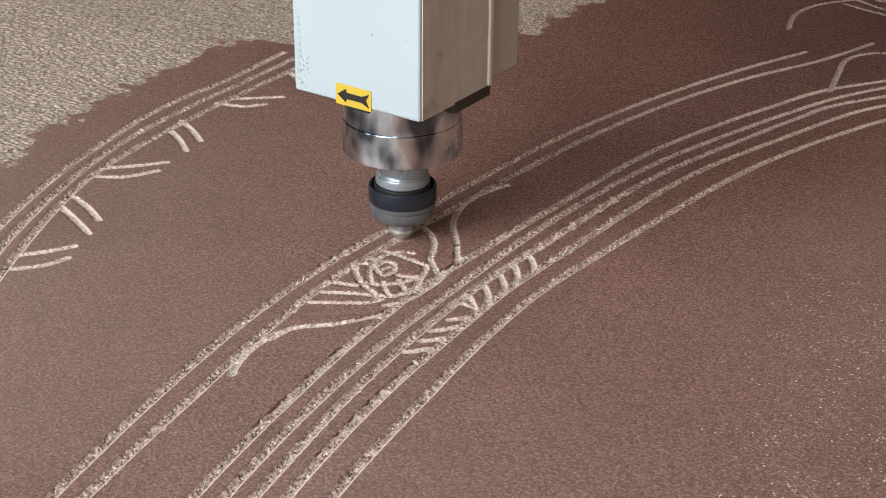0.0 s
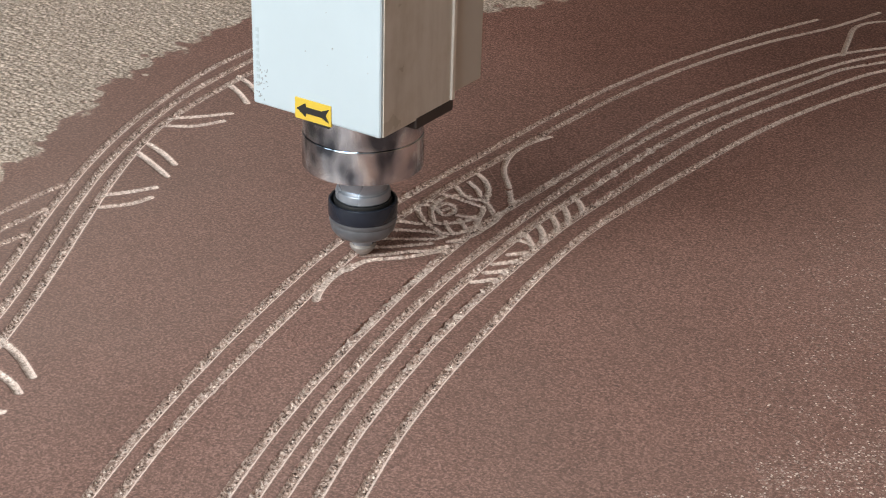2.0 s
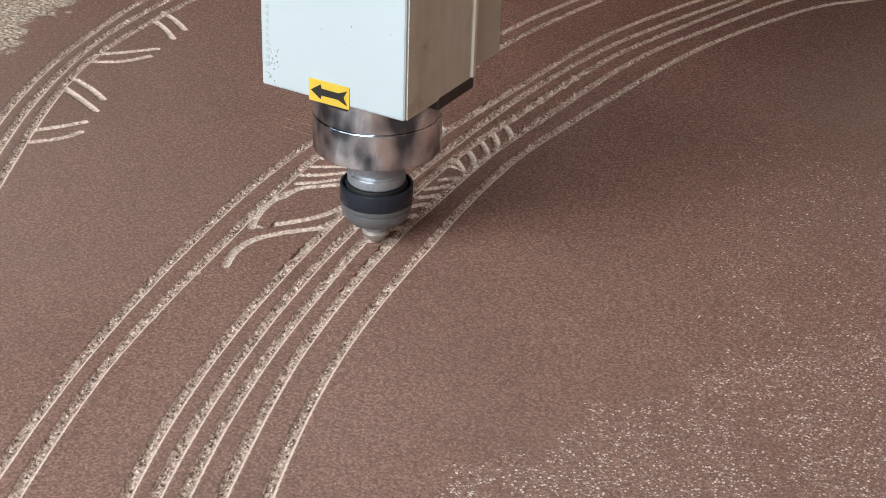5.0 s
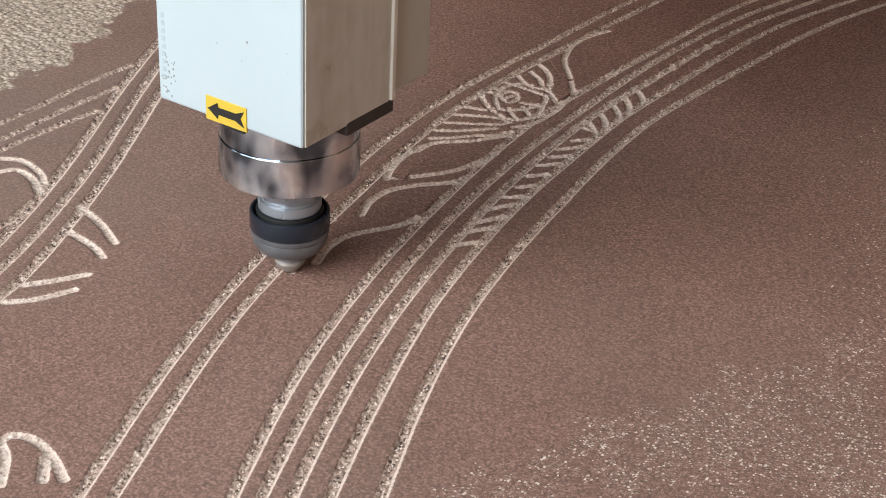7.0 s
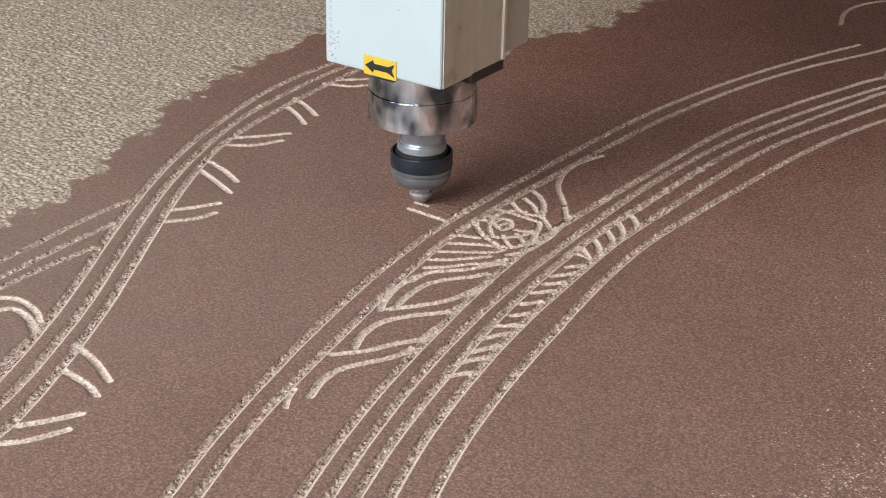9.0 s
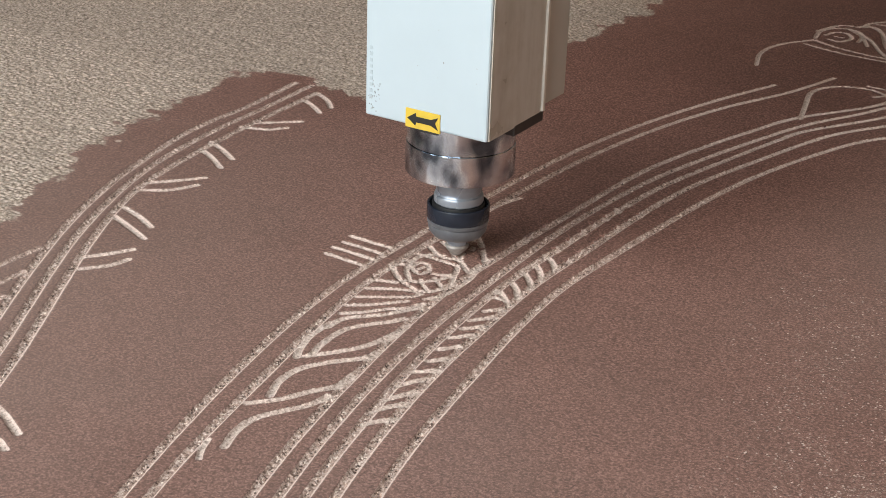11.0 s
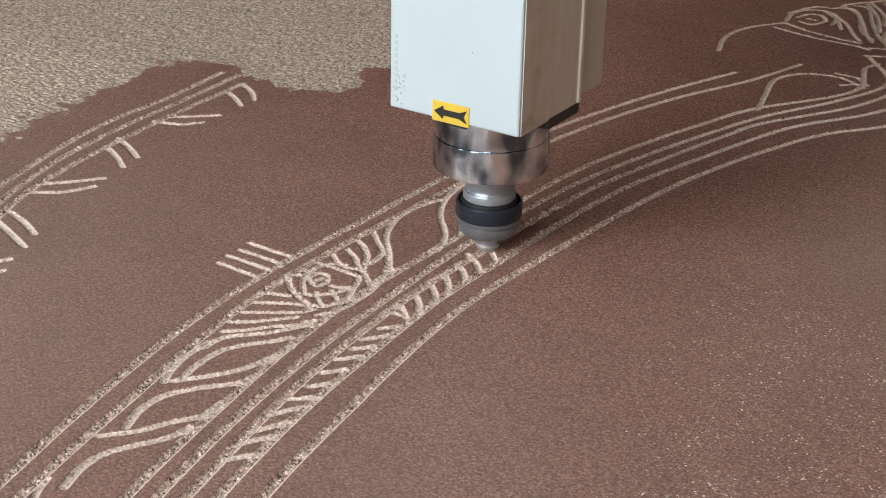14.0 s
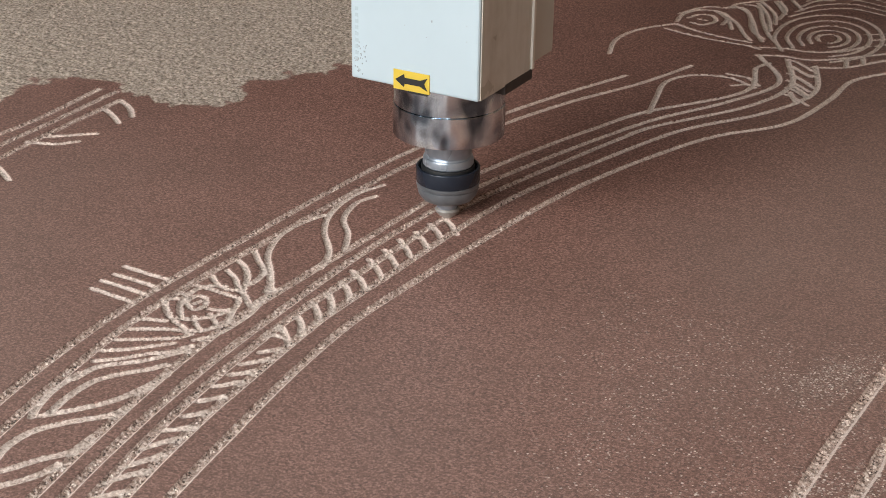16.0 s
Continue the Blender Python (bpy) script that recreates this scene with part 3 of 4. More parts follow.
    ("rung_cut", 5.6, (15.75, 16.0), [(-62.4, 97.7), (-50.4, 87.7), (-39.4, 75.7)]),
]


def eased(points):
    """Long lines run fair: each point moves onto the parabola through its neighbours."""
    p = np.array(points, float)
    q = p.copy()
    fair = (p[2:-2, 1] < 300)[:, None]
    q[2:-2] = (-3 * p[:-4] + 12 * p[1:-3] + 17 * p[2:-2] + 12 * p[3:-1] - 3 * p[4:]) / 35 * fair + p[2:-2] * ~fair
    return [tuple(v) for v in q]


CUTS = [(kind, width, when, eased(pts) if kind in ("band_line", "arc_line", "branch_line") and len(pts) > 6 else pts) for kind, width, when, pts in CUTS]


# ---- the slab ----
def spaced(*stretches):
    """Grid lines from stretches (start, end, step)."""
    return np.concatenate([np.linspace(a, b, max(2, round((b - a) / step)), endpoint=False) for a, b, step in stretches] + [[stretches[-1][1]]])


def bare_edge(y):
    """Where the coat ends, x in metres, going away along the slab."""
    ys = [-0.9, -0.44, -0.36, -0.27, -0.22, -0.16, 0.0, 0.155, 0.20, 0.212, 0.214, 0.19, 0.24, 0.316, 0.349, 0.429, 0.60, 0.66, 0.80, 0.91, 1.3]
    xs = [-0.45, -0.452, -0.449, -0.46, -0.485, -0.502, -0.536, -0.551, -0.54, -0.50, -0.46, -0.43, -0.383, -0.362, -0.34, -0.332, -0.32, -0.314, -0.328, -0.357, -0.42]
    return np.interp(y, np.maximum.accumulate(ys), xs)


FRESH = ("leaf_vein", "hatch_cut", "rung_cut", "bar_cut", "petal", "tendril", "bird_line", "bird_ring")


def make_slab():
    gx = spaced((-1.5, -0.98, 0.02), (-0.98, -0.50, 0.0020), (-0.50, -0.20, 0.0013), (-0.20, 0.12, 0.00085), (0.12, 0.34, 0.0014), (0.34, 0.75, 0.02))
    gy = spaced((-1.05, -0.70, 0.02), (-0.70, -0.45, 0.0012), (-0.45, 0.15, 0.0010), (0.15, 0.90, 0.0020), (0.90, 1.0, 0.006))
    X, Y = np.meshgrid(gx, gy)
    near, fresh, side = np.full(X.shape, 9.0), np.full(X.shape, 9.0), np.zeros(X.shape)
    for name, width, when, pts in CUTS:
        half = width / 2000
        line = flow(pts, 0.0009)
        thin = 1 - (0.18 if name == "band_line" else 0.0) * np.clip(line[:, 1] / 0.2, 0, 1)
        wob = thin + 0.03 * np.sin(np.arange(len(line)) * 0.023 + len(pts)) + 0.02 * np.sin(np.arange(len(line)) * 0.09)
        way = np.gradient(line, axis=0)
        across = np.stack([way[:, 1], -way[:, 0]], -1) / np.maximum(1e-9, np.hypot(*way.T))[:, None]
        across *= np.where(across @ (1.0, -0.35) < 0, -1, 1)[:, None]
        for (px, py), q, (ax, ay) in zip(line, wob, across):
            i0, i1 = np.searchsorted(gx, (px - half * 1.6, px + half * 1.6))
            j0, j1 = np.searchsorted(gy, (py - half * 1.6, py + half * 1.6))
            if i1 > i0 and j1 > j0:
                dx, dy = X[j0:j1, i0:i1] - px, Y[j0:j1, i0:i1] - py
                d = np.hypot(dx, dy) / (half * q)
                side[j0:j1, i0:i1] = np.where(d < near[j0:j1, i0:i1], (dx * ax + dy * ay) / (half * q), side[j0:j1, i0:i1])
                np.minimum(near[j0:j1, i0:i1], d, out=near[j0:j1, i0:i1])
                if name in FRESH:
                    np.minimum(fresh[j0:j1, i0:i1], d, out=fresh[j0:j1, i0:i1])
    rng = np.random.default_rng(4)
    grain = rng.normal(0, 1, X.shape)
    for k in range(3):
        heart = np.exp(-((X + 0.131) / 0.024) ** 4 - ((Y + 0.128) / 0.075) ** 4)
        near -= heart * (near < 1.7) * 0.26 * np.sin(X * (1500 + 420 * k) + 2.6 * np.sin(Y * 900 + k)) * np.sin(Y * (1150 + 510 * k) + k)
    soft = (grain + np.roll(grain, 1, 0) + np.roll(grain, 1, 1) + np.roll(grain, (1, 1), (0, 1))) / 2
    # smooth sloping wall, coloured pale as if lit, on the side away from the daylight, broken rough floor and wall on
    # the other
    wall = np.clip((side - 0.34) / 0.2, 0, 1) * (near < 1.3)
    ragged = np.clip(near + 0.05 * soft * (1 - wall), 0, 9)
    cut = np.clip((1.0 - ragged) / (0.48 + 0.10 * wall), 0, 1)
    groove = np.clip(1.6 - near, 0, 1.6)
    clump = (soft + np.roll(soft, 1, 0) + np.roll(soft, 1, 1) + np.roll(soft, (1, 1), (0, 1))) / 3
    raw = 0.5 + (bare_edge(Y) - X) / 0.06
    tear = np.interp(gy, np.linspace(-1.1, 1.1, 90), rng.normal(0, 0.10, 90))
    u, v = (gx + 1.6) / 0.009, (gy + 1.1) / 0.009
    i, j = u.astype(int), v.astype(int)
    fu, fv = u - i, (v - j)[:, None]
    blot = rng.normal(0, 0.13, (j.max() + 2, i.max() + 2))
    torn = (blot[j][:, i] * (1 - fu) + blot[j][:, i + 1] * fu) * (1 - fv) + (blot[j + 1][:, i] * (1 - fu) + blot[j + 1][:, i + 1] * fu) * fv
    raw = np.maximum(raw, 0.5 + 0.9 * (1 - np.hypot((X + 0.425) / 0.052, (Y - 0.226) / 0.044)))
    raw = np.clip(raw + tear[:, None] + torn + 0.10 * np.sin(Y * 61) * np.sin(X * 83 + Y * 31), 0, 1)
    powder = np.maximum(0.62 * np.clip((1.25 - fresh) / 0.3, 0, 1), 0.85 * np.clip((Y - 0.1) / 0.3, 0, 1))
    dust = np.minimum(0.38 * np.clip((0.30 - Y) / 0.7, 0, 1) + 0.3 * np.clip((-0.12 - X) / 0.25, 0, 1) * np.clip((0.25 - Y) / 0.4, 0, 1) + 0.42 * np.clip((X - 0.02) / 0.16, 0, 1) * np.clip((Y + 0.15) / 0.3, 0, 1), 0.7)
    Z = -0.0018 * cut ** 0.8 + (0.00050 - 0.00030 * powder) * soft * (cut > 0.5) * (1 - wall) + (raw > 0.5) * (0.00042 * clump - 0.0005)
    # painted glints: a dense patch near the slab's front corner, thin scatter beyond it, a few streaks
    front = np.interp(Y, (-0.62, -0.50, -0.43, -0.34, -0.25, -0.17, -0.05), (0.08, 0.108, 0.142, 0.178, 0.225, 0.26, 0.34)) + 0.008 * np.sin(Y * 73) + 0.006 * np.sin(Y * 171 + X * 60)
    speckled = 0.66 * np.clip((X - front) / 0.014, 0, 1)
    speckled = np.maximum(speckled, 0.25 * np.clip((X - 0.115 + 0.25 * (Y + 0.2)) / 0.08, 0, 1) * np.clip((0.10 - Y) / 0.08, 0, 1) * np.clip((Y + 0.36) / 0.08, 0, 1))
    speckled = np.maximum(speckled, 1.25 * np.exp(-((X - 0.275 - 0.45 * Y) / 0.024) ** 2 - (Y / 0.045) ** 2))
    ny, nx = X.shape
    me = bpy.data.meshes.new("slab_face")
    co = np.stack([X, Y, Z], -1).reshape(-1, 3)
    idx = np.arange(nx * ny).reshape(ny, nx)
    quads = np.stack([idx[:-1, :-1], idx[:-1, 1:], idx[1:, 1:], idx[1:, :-1]], -1).reshape(-1, 4)
    me.vertices.add(len(co))
    me.vertices.foreach_set("co", co.ravel())
    me.loops.add(quads.size)
    me.loops.foreach_set("vertex_index", quads.ravel().astype(np.int32))
    me.polygons.add(len(quads))
    me.polygons.foreach_set("loop_start", np.arange(0, quads.size, 4, dtype=np.int32))
    me.update(calc_edges=True)
    for name, field in (("raw", raw), ("speckled", speckled), ("powder", powder), ("dust", dust), ("groove", groove), ("wall", wall)):
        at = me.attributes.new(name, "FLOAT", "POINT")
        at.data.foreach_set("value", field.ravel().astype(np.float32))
    me.materials.append(STONE)
    slab = tagged(new("stone_slab"), "brown-coated stone slab with a pale carved bird and vine pattern", "stone slab", "", "structure")
    face = new("carved_face", me)
    face.parent = slab
    part("slab_body", box_bm(-1.5, -1.05, -0.045, 0.75, 1.0, -0.012), STONE_SIDE, slab)
    for a, b in (((-1.5, -1.05), (0.75, -1.05)), ((0.75, -1.05), (0.75, 1.0)), ((0.75, 1.0), (-1.5, 1.0)), ((-1.5, 1.0), (-1.5, -1.05))):
        bm = bmesh.new()
        vs = [bm.verts.new((*p, z)) for p, z in ((a, -0.013), (b, -0.013), (b, 0.0), (a, 0.0))]
        bm.faces.new(vs)
        part("slab_side", bm, STONE_SIDE, slab)
    return slab


SLAB = make_slab()


# ---- uncut stone that the bit takes away: short strips lying in the grooves until their moment ----
OPEN_LINES = [(width / 2000, flow(pts, 0.002)) for kind, width, when, pts in CUTS if not when]
OPEN_BOXES = [(*(line.min(0) - half), *(line.max(0) + half)) for half, line in OPEN_LINES]


def in_open_cut(p):
    for (half, line), (x0, y0, x1, y1) in zip(OPEN_LINES, OPEN_BOXES):
        if x0 < p[0] < x1 and y0 < p[1] < y1 and np.min(np.hypot(*(line - p).T)) < half * 0.97:
            return True
    return False


def uncut_strip(line, half, parent, lift):
    bm = bmesh.new()
    rows = []
    n = len(line)
    for k, p in enumerate(line):
        d = line[min(k + 1, n - 1)] - line[max(k - 1, 0)]
        d = d / max(1e-9, np.hypot(*d))
        s = np.array((-d[1], d[0])) * half
        rows.append([bm.verts.new((*(p + s * u), -0.005 if in_open_cut(p + s * u) else z + lift)) for u, z in ((-1.0, -0.0004), (-0.86, 0.0001), (-0.55, 0.0001), (-0.2, 0.0001), (0.2, 0.0001), (0.55, 0.0001), (0.86, 0.0001), (1.0, -0.0004))])
    for a, b in zip(rows, rows[1:]):
        for k in range(7):
            bm.faces.new((a[k], a[k + 1], b[k + 1], b[k]))
    bm.faces.new(rows[0])
    bm.faces.new(rows[-1][::-1])
    bmesh.ops.recalc_face_normals(bm, faces=bm.faces[:])
    ob = part("uncut_strip", bm, STONE, parent)
    at = ob.data.attributes.new("dust", "FLOAT", "POINT")
    for k, v in enumerate(ob.data.vertices):
        at.data[k].value = 0.38 * min(1, max(0, (0.30 - v.co.y) / 0.7))
    return ob


STRIPS = []
for stroke, (kind, width, when, pts) in enumerate(CUTS):
    if when:
        line = flow(pts, 0.002)
        reach = width / 2000 * 1.25
        first, last = line[0] - line[1], line[-1] - line[-2]
        line = np.array([line[0] + first / np.hypot(*first) * reach, *line, line[-1] + last / np.hypot(*last) * reach])
        pieces = max(2, round(len(line) * 0.002 / 0.014))
        stops = np.linspace(0, len(line) - 1, pieces + 1).astype(int)
        for k, (a, b) in enumerate(zip(stops, stops[1:])):
            STRIPS.append((uncut_strip(line[a:b + 1], width / 2000 * 1.28, SLAB, 0.00005 * (stroke % 6)), when[0] + (when[1] - when[0]) * k / pieces))


# ---- loose chips left in the open cuts ----
def loose_chips(count):
    m, n, l, bs = material("stone_chip", 0.7)
    rnd = n.new("ShaderNodeNewGeometry").outputs["Random Per Island"]
    l.new(ramp(n, l, rnd, [(0.0, (0.05, 0.032, 0.025)), (0.34, (0.16, 0.105, 0.08)), (0.40, (0.42, 0.31, 0.26)), (1.0, (0.78, 0.66, 0.58))]).outputs["Color"], bs.inputs["Base Color"])
    rc = random.Random(11)
    lines = [(half, line) for half, line in OPEN_LINES if half > 0.0034]
    weights = [len(line) for half, line in lines]
    verts, faces = [], []
    for half, line in rc.choices(lines, weights, k=count):
        p = line[rc.randrange(len(line))]
        if p[1] > 0.2:
            continue
        off = rc.uniform(-0.85, 0.40) * half
        x, y = p[0] + 0.93 * off, p[1] - 0.37 * off + rc.uniform(-0.2, 0.2) * half
        s = rc.uniform(0.0004, 0.0011)
        base, turn = len(verts), rc.uniform(0, 6.28)
        for k in range(4):
            a = turn + k * 1.571 + rc.uniform(-0.4, 0.4)
            verts.append((x + s * math.cos(a), y + s * math.sin(a), -0.0018 + rc.uniform(0, 0.0006)))
        verts.append((x, y, -0.0018 + s * rc.uniform(0.8, 1.6)))
        faces += [(base + k, base + (k + 1) % 4, base + 4) for k in range(4)]
    me = bpy.data.meshes.new("loose_chips")
    me.from_pydata(verts, [], faces)
    me.materials.append(m)
    return tagged(new("loose_chips", me), "pale and dark stone chips lying in the carved lines", "stone chips", "", "stuff")


loose_chips(9000)


# ---- machine bed, floor, and unseen workshop walls added to shape the light ----
bed = tagged(new("machine_bed"), "dark iron bed of the carving machine under the slab", "machine bed", "", "structure")
part("bed_top", box_bm(-1.55, -1.1, -0.20, 0.8, 1.6, -0.046, 0.006), IRON, bed)
for x in (-1.45, 0.7):
    for y in (-1.0, 1.5):
        part("bed_leg", box_bm(x - 0.06, y - 0.06, -0.80, x + 0.06, y + 0.06, -0.20, 0.004), IRON, bed)
tagged(part("floor", box_bm(-40, -40, -0.95, 40, 40, -0.80), CONCRETE), "grey concrete workshop floor", "floor", "", "structure")
def hall_piece(name, label, category, *box):
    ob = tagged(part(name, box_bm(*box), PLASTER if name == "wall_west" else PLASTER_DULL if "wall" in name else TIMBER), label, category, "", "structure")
    ob.matrix_world = HALL
    return ob


hall_piece("wall_north", "unseen plain plastered wall with a wide light opening, lower part", "wall", -4.5, 2.2, -0.80, 4.5, 2.4, 0.50)
hall_piece("wall_north_head", "unseen plain plastered wall above the light opening", "wall", -4.5, 2.2, 2.50, 4.5, 2.4, 3.2)
hall_piece("wall_north_side", "unseen plain plastered wall beside the light opening", "wall", -4.5, 2.2, 0.50, -1.6, 2.4, 2.50)
hall_piece("wall_north_side", "unseen plain plastered wall beside the light opening", "wall", 1.6, 2.2, 0.50, 4.5, 2.4, 2.50)
hall_piece("wall_south", "unseen plain plastered wall, added to shape the light", "wall", -4.5, -4.2, -0.80, 4.5, -4.0, 3.2)
hall_piece("wall_east", "unseen plain plastered wall, added to shape the light", "wall", 4.5, -4.2, -0.80, 4.7, 2.4, 3.2)
hall_piece("wall_west", "unseen plain plastered wall, added to shape the light", "wall", -2.5, -4.2, -0.80, -2.3, 2.4, 3.2)
hall_piece("ceiling", "unseen dark timber ceiling, added to block the sky", "ceiling", -4.7, -4.2, 3.2, 4.7, 2.4, 3.35)


# ---- rough dark stone beyond the slab's far end ----
def split_rock(name, dark, mid, light):
    """Split stone with long bedding streaks."""
    m, n, l, b = material(name, 0.85)
    co = n.new("ShaderNodeTexCoord").outputs["Object"]
    mp = n.new("ShaderNodeMapping")
    mp.inputs["Scale"].default_value = (0.16, 1.0, 1.0)
    l.new(co, mp.inputs["Vector"])
    bed = noise_node(n, l, 130, 5, 0.65, mp.outputs["Vector"])
    l.new(ramp(n, l, bed.outputs["Fac"], [(0.34, dark), (0.5, mid), (0.68, light)]).outputs["Color"], b.inputs["Base Color"])
    bp = n.new("ShaderNodeBump")
    bp.inputs["Strength"].default_value, bp.inputs["Distance"].default_value = 0.9, 0.006
    l.new(bed.outputs["Fac"], bp.inputs["Height"])
    l.new(bp.outputs["Normal"], b.inputs["Normal"])
    return m


BROWN_ROCK = split_rock("brown_split_rock", (0.035, 0.018, 0.013), (0.13, 0.075, 0.058), (0.26, 0.18, 0.15))
GREY_ROCK = split_rock("grey_split_rock", (0.015, 0.012, 0.010), (0.07, 0.058, 0.050), (0.20, 0.17, 0.15))


def rough_bar(length, w, h, seed):
    bm = box_bm(0, 0, 0, length, w, h)
    bmesh.ops.subdivide_edges(bm, edges=bm.edges[:], cuts=40, use_grid_fill=True)
    for v in bm.verts:
        q = noise.noise_vector(Vector((v.co.x * 9 + seed, v.co.y * 30, v.co.z * 30)))
        r = noise.noise_vector(Vector((v.co.x * 40 + seed, v.co.y * 60, v.co.z * 60)))
        v.co += Vector((q.x * 0.01, q.y * 0.010 + r.y * 0.005, (q.z * 0.008 + r.z * 0.004) if v.co.z > 0.004 else 0))
    return bm


ledge = tagged(part("rock_ledge", rough_bar(1.3, 0.050, 0.022, 3), BROWN_ROCK, None, "", True), "dark brown rough rock strip along the end of the slab", "rock ledge")
ledge.matrix_world = pose(-0.22, 0.965, -0.004, 0, 0, -12)
back_ledge = tagged(part("rock_ledge", rough_bar(1.5, 0.30, 0.040, 8), GREY_ROCK, None, "", True), "dark grey split rock behind the brown rock strip", "rock ledge")
back_ledge.matrix_world = pose(-0.20, 1.035, -0.004, 0, 0, -12)


# ---- the spindle head ----
def make_head():
    head = tagged(new("spindle_head"), "white carving spindle head with polished sleeve and black collet nut", "spindle")
    x0, x1, y0, y1, zb, zt = -0.0535, 0.0538, -0.0547, 0.0276, 0.1228, 0.75
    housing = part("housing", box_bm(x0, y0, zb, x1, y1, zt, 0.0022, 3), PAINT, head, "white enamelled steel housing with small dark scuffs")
    part("gasket_plate", box_bm(x0 + 0.006, y0 + 0.040, zb - 0.0065, x1 + 0.0012, y1 + 0.003, zb + 0.002, 0.0012), GASKET, head, "dark plate under the housing")
    part("rear_carriage", box_bm(x0 + 0.004, y1 + 0.0025, zb + 0.004, x1 - 0.0015, y1 + 0.043, zt, 0.002), PAINT_BACK, head, "greyish white rear cover")
    # thin added sheet that carries the warm light tint of this side
    part("side_cover", box_bm(x1 - 0.002, y0 + 0.0026, zb + 0.0004, x1 + 0.0008, y1 - 0.0014, zt - 0.001, 0.0003), PAINT_SIDE, head, "white side sheet with warm bounce light in its colour")
    part("seam_strip", box_bm(x1 - 0.004, y1 - 0.0010, zb + 0.002, x1 + 0.0026, y1 + 0.0027, zt, 0.0006, 2), SEAM, head, "bright edge of the folded cover")
    part("side_block", box_bm(x1 - 0.03, y1 + 0.044, 0.203, x1 + 0.004, y1 + 0.082, 0.40, 0.003), PAINT, head, "small white block beside the rear cover")
    # sticker with an arrow
    sx0, sx1, sz0, sz1 = -0.0165, 0.0140, zb - 0.0015, zb + 0.0135
    sticker = part("sticker", box_bm(sx0, y0 - 0.0007, sz0, sx1, y0 + 0.001, sz1, 0.0002, 1), YELLOW, head, "yellow sticker with a black arrow")
    bm = bmesh.new()
    w, h, cz = sx1 - sx0, sz1 - sz0, (sz0 + sz1) / 2
    shape = [(0.06, 0.0), (0.30, 0.33), (0.32, 0.15), (0.74, 0.15), (0.95, 0.33), (0.86, 0.0), (0.95, -0.33), (0.74, -0.15), (0.32, -0.15), (0.30, -0.33)]
    ring = [bm.verts.new((sx0 + u * w, y0 - 0.0012, cz + v * h)) for u, v in shape]
    f = bm.faces.new(ring)
    r = bmesh.ops.extrude_face_region(bm, geom=[f])
    for v in r["geom"]:
        if isinstance(v, bmesh.types.BMVert):
            v.co.y += 0.0004
    bmesh.ops.recalc_face_normals(bm, faces=bm.faces[:])
    part("arrow", bm, INK, sticker)
    part("tape_scrap", box_bm(-0.004, y0 - 0.0006, zb - 0.003, 0.012, y0 + 0.001, zb + 0.0006), INK, head)
    # scuffs and faint marks
    rs = random.Random(7)
    for k in range(44):
        u = rs.choice((rs.uniform(x0 + 0.003, x0 + 0.014), rs.uniform(x0 + 0.01, x1 - 0.006)))
        z = zb + (rs.uniform(0.004, 0.03) if u < x0 + 0.014 else rs.uniform(0.03, 0.20))
        s = rs.uniform(0.0002, 0.0005)
        part("scuff", box_bm(u - s, y0 - 0.0003, z - s * rs.uniform(0.6, 2.2), u + s * rs.uniform(0.5, 1.5), y0 + 0.0005, z + s), GRIME, housing)
    for k in range(9):
        z = zb + 0.014 + k * 0.0048
        part("faint_mark", box_bm(x0 + 0.004, y0 - 0.0002, z, x0 + 0.0065, y0 + 0.0005, z + 0.0028), plain_mark, housing)
    # unseen slide behind the cover, added and sized to shade the slab broadly
    part("shade_plate", box_bm(-0.17, y1 + 0.085, 0.29, 0.20, y1 + 0.26, 1.0, 0.006), IRON, head, "unseen dark iron slide plate that shades the slab")
    part("slide_arm", box_bm(-0.045, y1 + 0.038, 0.32, 0.02, y1 + 0.086, 0.74, 0.003), IRON, head)
    # turned parts
    part("upper_sleeve", lathe([(0.030, 0.0988), (0.0424, 0.0988), (0.0426, 0.0990), (0.0422, 0.110), (0.0416, 0.126), (0.030, 0.126)]), STEEL, head, "polished steel sleeve", True)
    part("lower_sleeve", lathe([(0.034, 0.0735), (0.0428, 0.0735), (0.0431, 0.0738), (0.0433, 0.0860), (0.0430, 0.0978), (0.0426, 0.0983), (0.0416, 0.0984), (0.0416, 0.0989), (0.034, 0.0989)]), STEEL, head, "polished steel ring", True)
    part("spindle_nose", lathe([(0.010, 0.0462), (0.0190, 0.0462), (0.0198, 0.0472), (0.0198, 0.0516), (0.0192, 0.0530), (0.0179, 0.0535), (0.0175, 0.0546), (0.0179, 0.0557), (0.0183, 0.0564), (0.0183, 0.076), (0.010, 0.076)]), SATIN, head, "satin steel nose with a turned groove", True)
    part("seal_ring", lathe([(0.012, 0.0405), (0.0206, 0.0405), (0.0212, 0.0448), (0.0208, 0.0462), (0.012, 0.0462)]), RUBBER, head, "black rubber seal above the nut", True)
    nut = part("collet_nut", lathe([(0.0214, 0.0405), (0.0226, 0.0442), (0.0236, 0.0450), (0.0247, 0.0446), (0.0251, 0.0436), (0.0251, 0.0335), (0.0246, 0.0326), (0.0205, 0.0326)]), BLACK, head, "black collet nut", True)
    part("nut_rim", lathe([(0.018, 0.0290), (0.0243, 0.0290), (0.0247, 0.0296), (0.0247, 0.0322), (0.0240, 0.0325), (0.018, 0.0325)]), NUT_GREY, nut, "worn grey rim", True)
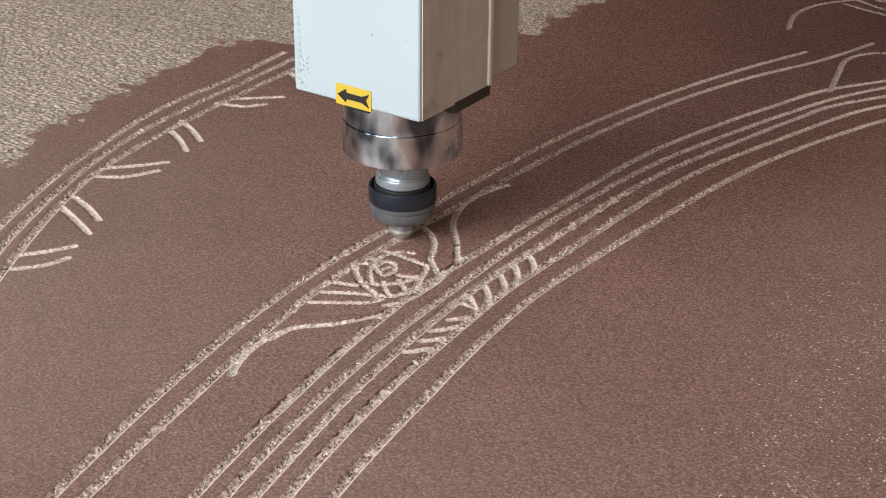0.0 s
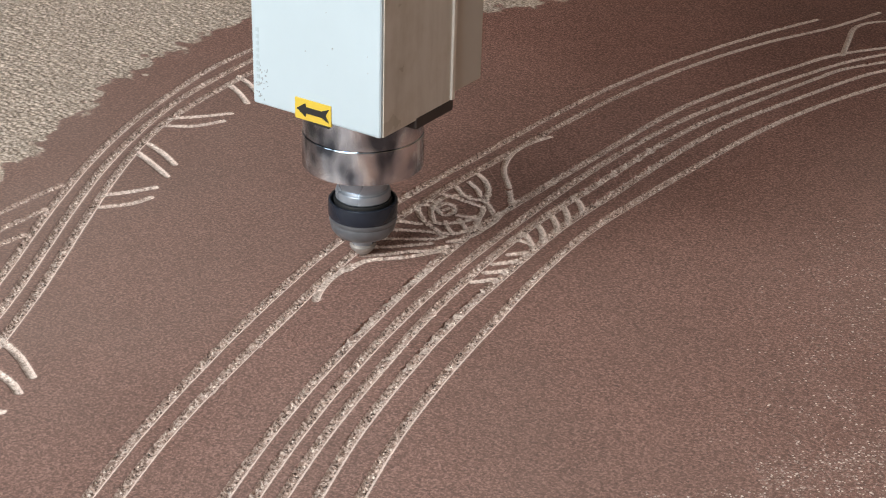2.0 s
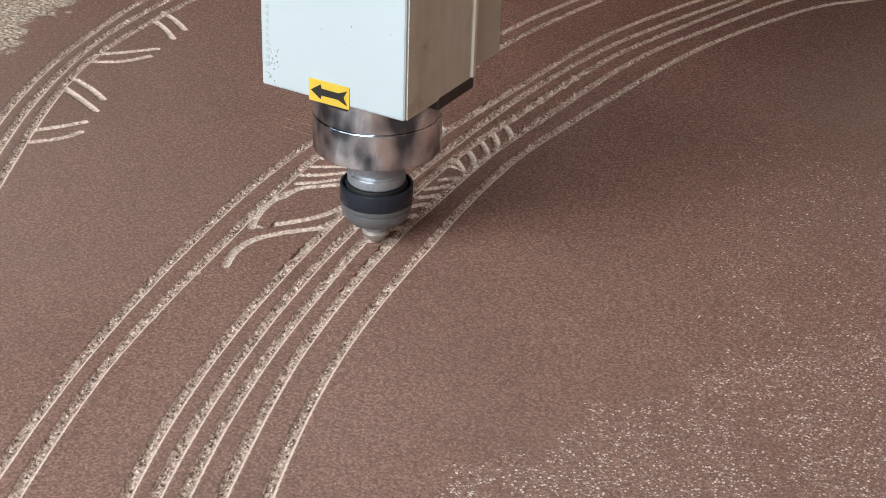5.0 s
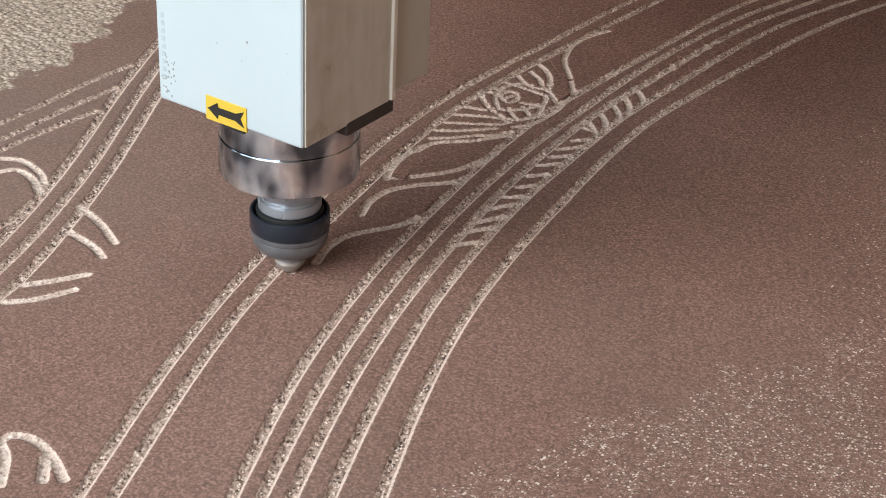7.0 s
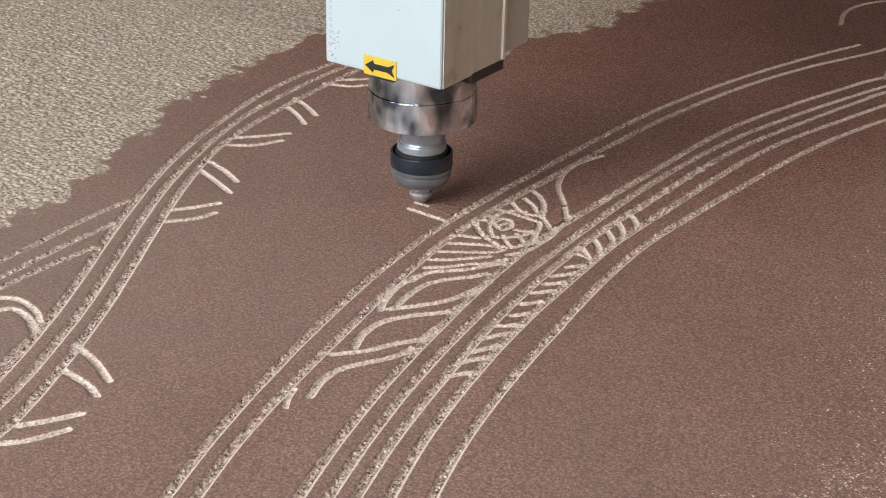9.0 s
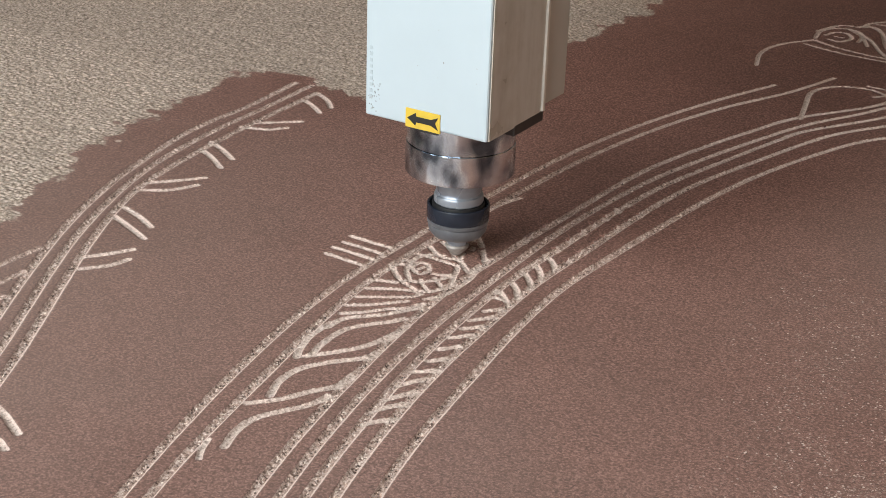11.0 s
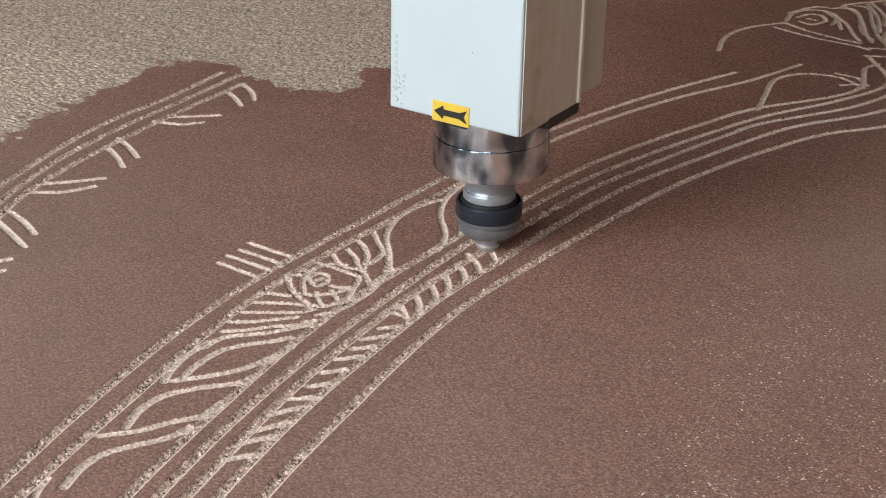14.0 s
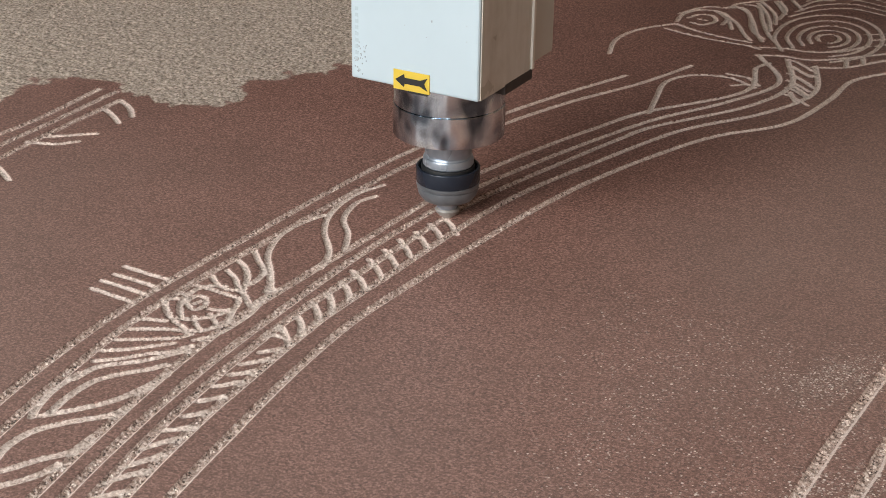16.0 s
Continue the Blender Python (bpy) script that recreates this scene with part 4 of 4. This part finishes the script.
    part("nut_taper", lathe([(0.010, 0.0160), (0.0160, 0.0163), (0.0205, 0.0186), (0.0230, 0.0222), (0.0240, 0.0262), (0.0238, 0.0282), (0.0231, 0.0289), (0.018, 0.0289)]), NUT_GREY, nut, "worn grey taper", True)
    part("bit_shank", lathe([(0.0078, 0.008), (0.0082, 0.0095), (0.0082, 0.0165), (0.004, 0.0165)], 32), SATIN, head, "", True)
    part("carving_bit", lathe([(0.0012, -0.0015), (0.0040, 0.0), (0.0088, 0.0052), (0.0098, 0.0078), (0.0086, 0.0095), (0.003, 0.0098)], 32), DUSTY, head, "dusty cone-shaped carving bit", True)
    return head


plain_mark = plain("faint_grey_print", (0.40, 0.47, 0.51), 0.5, 0, 60, 0.1)
HEAD = make_head()

HEAD_ROWS = [
    (0, -0.1592, -0.0701, -0.0011),
    (0.25, -0.1460, -0.0695, 0.0000),
    (0.5, -0.1557, -0.0774, 0.0013),
    (0.75, -0.1500, -0.0850, 0.0020),
    (1, -0.1200, -0.1239, -0.0000),
    (1.25, -0.1550, -0.1760, 0.0030),
    (1.5, -0.1317, -0.1940, -0.0032),
    (1.7, -0.1170, -0.1760, 0.0000),
    (1.85, -0.1380, -0.1960, 0.0030),
    (2, -0.1458, -0.2184, 0.0011),
    (2.25, -0.1320, -0.2400, 0.0040),
    (2.5, -0.0913, -0.2429, -0.0054),
    (2.75, -0.1070, -0.2860, 0.0000),
    (3, -0.1122, -0.3462, 0.0007),
    (3.25, -0.1230, -0.3490, 0.0030),
    (3.5, -0.1304, -0.2892, -0.0011),
    (3.7, -0.0900, -0.2290, 0.0000),
    (3.8, -0.0770, -0.1980, 0.0030),
    (4, -0.0532, -0.1996, -0.0016),
    (4.1, -0.0565, -0.2077, 0.0000),
    (4.2, -0.0560, -0.2150, 0.0000),
    (4.6, -0.0520, -0.2350, 0.0000),
    (5.2, -0.0480, -0.2750, 0.0000),
    (5.8, -0.0420, -0.3200, 0.0000),
    (6.3, -0.0400, -0.3410, 0.0000),
    (6.4, -0.0720, -0.3080, 0.0050),
    (6.5, -0.0791, -0.3190, -0.0002),
    (6.7, -0.1080, -0.3820, 0.0000),
    (7, -0.1052, -0.4322, -0.0007),
    (7.2, -0.1150, -0.4080, 0.0040),
    (7.3, -0.1150, -0.3820, 0.0020),
    (7.5, -0.0929, -0.3259, 0.0016),
    (7.75, -0.1250, -0.2880, 0.0020),
    (8, -0.1323, -0.2365, -0.0021),
    (8.12, -0.1030, -0.2030, 0.0000),
    (8.3, -0.1790, -0.1340, 0.0070),
    (8.5, -0.2148, -0.1343, 0.0074),
    (8.65, -0.2150, -0.1420, 0.0030),
    (8.72, -0.2120, -0.1410, 0.0000),
    (8.85, -0.1770, -0.1420, 0.0000),
    (9, -0.2136, -0.1264, 0.0028),
    (9.2, -0.1870, -0.1280, 0.0000),
    (9.35, -0.2160, -0.1140, 0.0000),
    (9.55, -0.1770, -0.1150, 0.0000),
    (9.7, -0.2180, -0.1000, 0.0000),
    (9.9, -0.1780, -0.1010, 0.0000),
    (10.2, -0.1400, -0.1100, 0.0040),
    (10.6, -0.1350, -0.0900, 0.0040),
    (11.1, -0.1300, -0.0700, 0.0000),
    (11.3, -0.1480, -0.0250, 0.0030),
    (11.5, -0.1389, -0.0390, 0.0026),
    (12, -0.1219, -0.0836, 0.0009),
    (12.2, -0.1050, 0.0020, 0.0000),
    (12.35, -0.1290, 0.0330, 0.0000),
    (12.5, -0.1349, 0.0782, 0.0016),
    (12.6, -0.1420, 0.1120, 0.0000),
    (12.8, -0.1420, 0.1170, 0.0030),
    (13, -0.1521, 0.0843, 0.0007),
    (13.2, -0.1260, 0.0100, 0.0030),
    (13.3, -0.1100, -0.0170, 0.0030),
    (13.5, -0.0628, -0.0256, -0.0060),
    (14, -0.0675, -0.0009, -0.0045),
    (14.5, -0.0686, 0.0247, -0.0006),
    (15, -0.0593, 0.0493, -0.0055),
    (15.5, -0.0558, 0.0690, -0.0041),
    (16, -0.0643, 0.1055, -0.0030),
]


def motions():
    rows = [(t, pose(x, y, z)) for t, x, y, z in HEAD_ROWS]
    walk(HEAD, rows)
    for strip, t in STRIPS:
        walk(strip, [(0, pose(0, 0, 0)), (t - 0.05, pose(0, 0, 0)), (t + 0.05, pose(0, 0, -0.009)), (16, pose(0, 0, -0.009))])


motions()
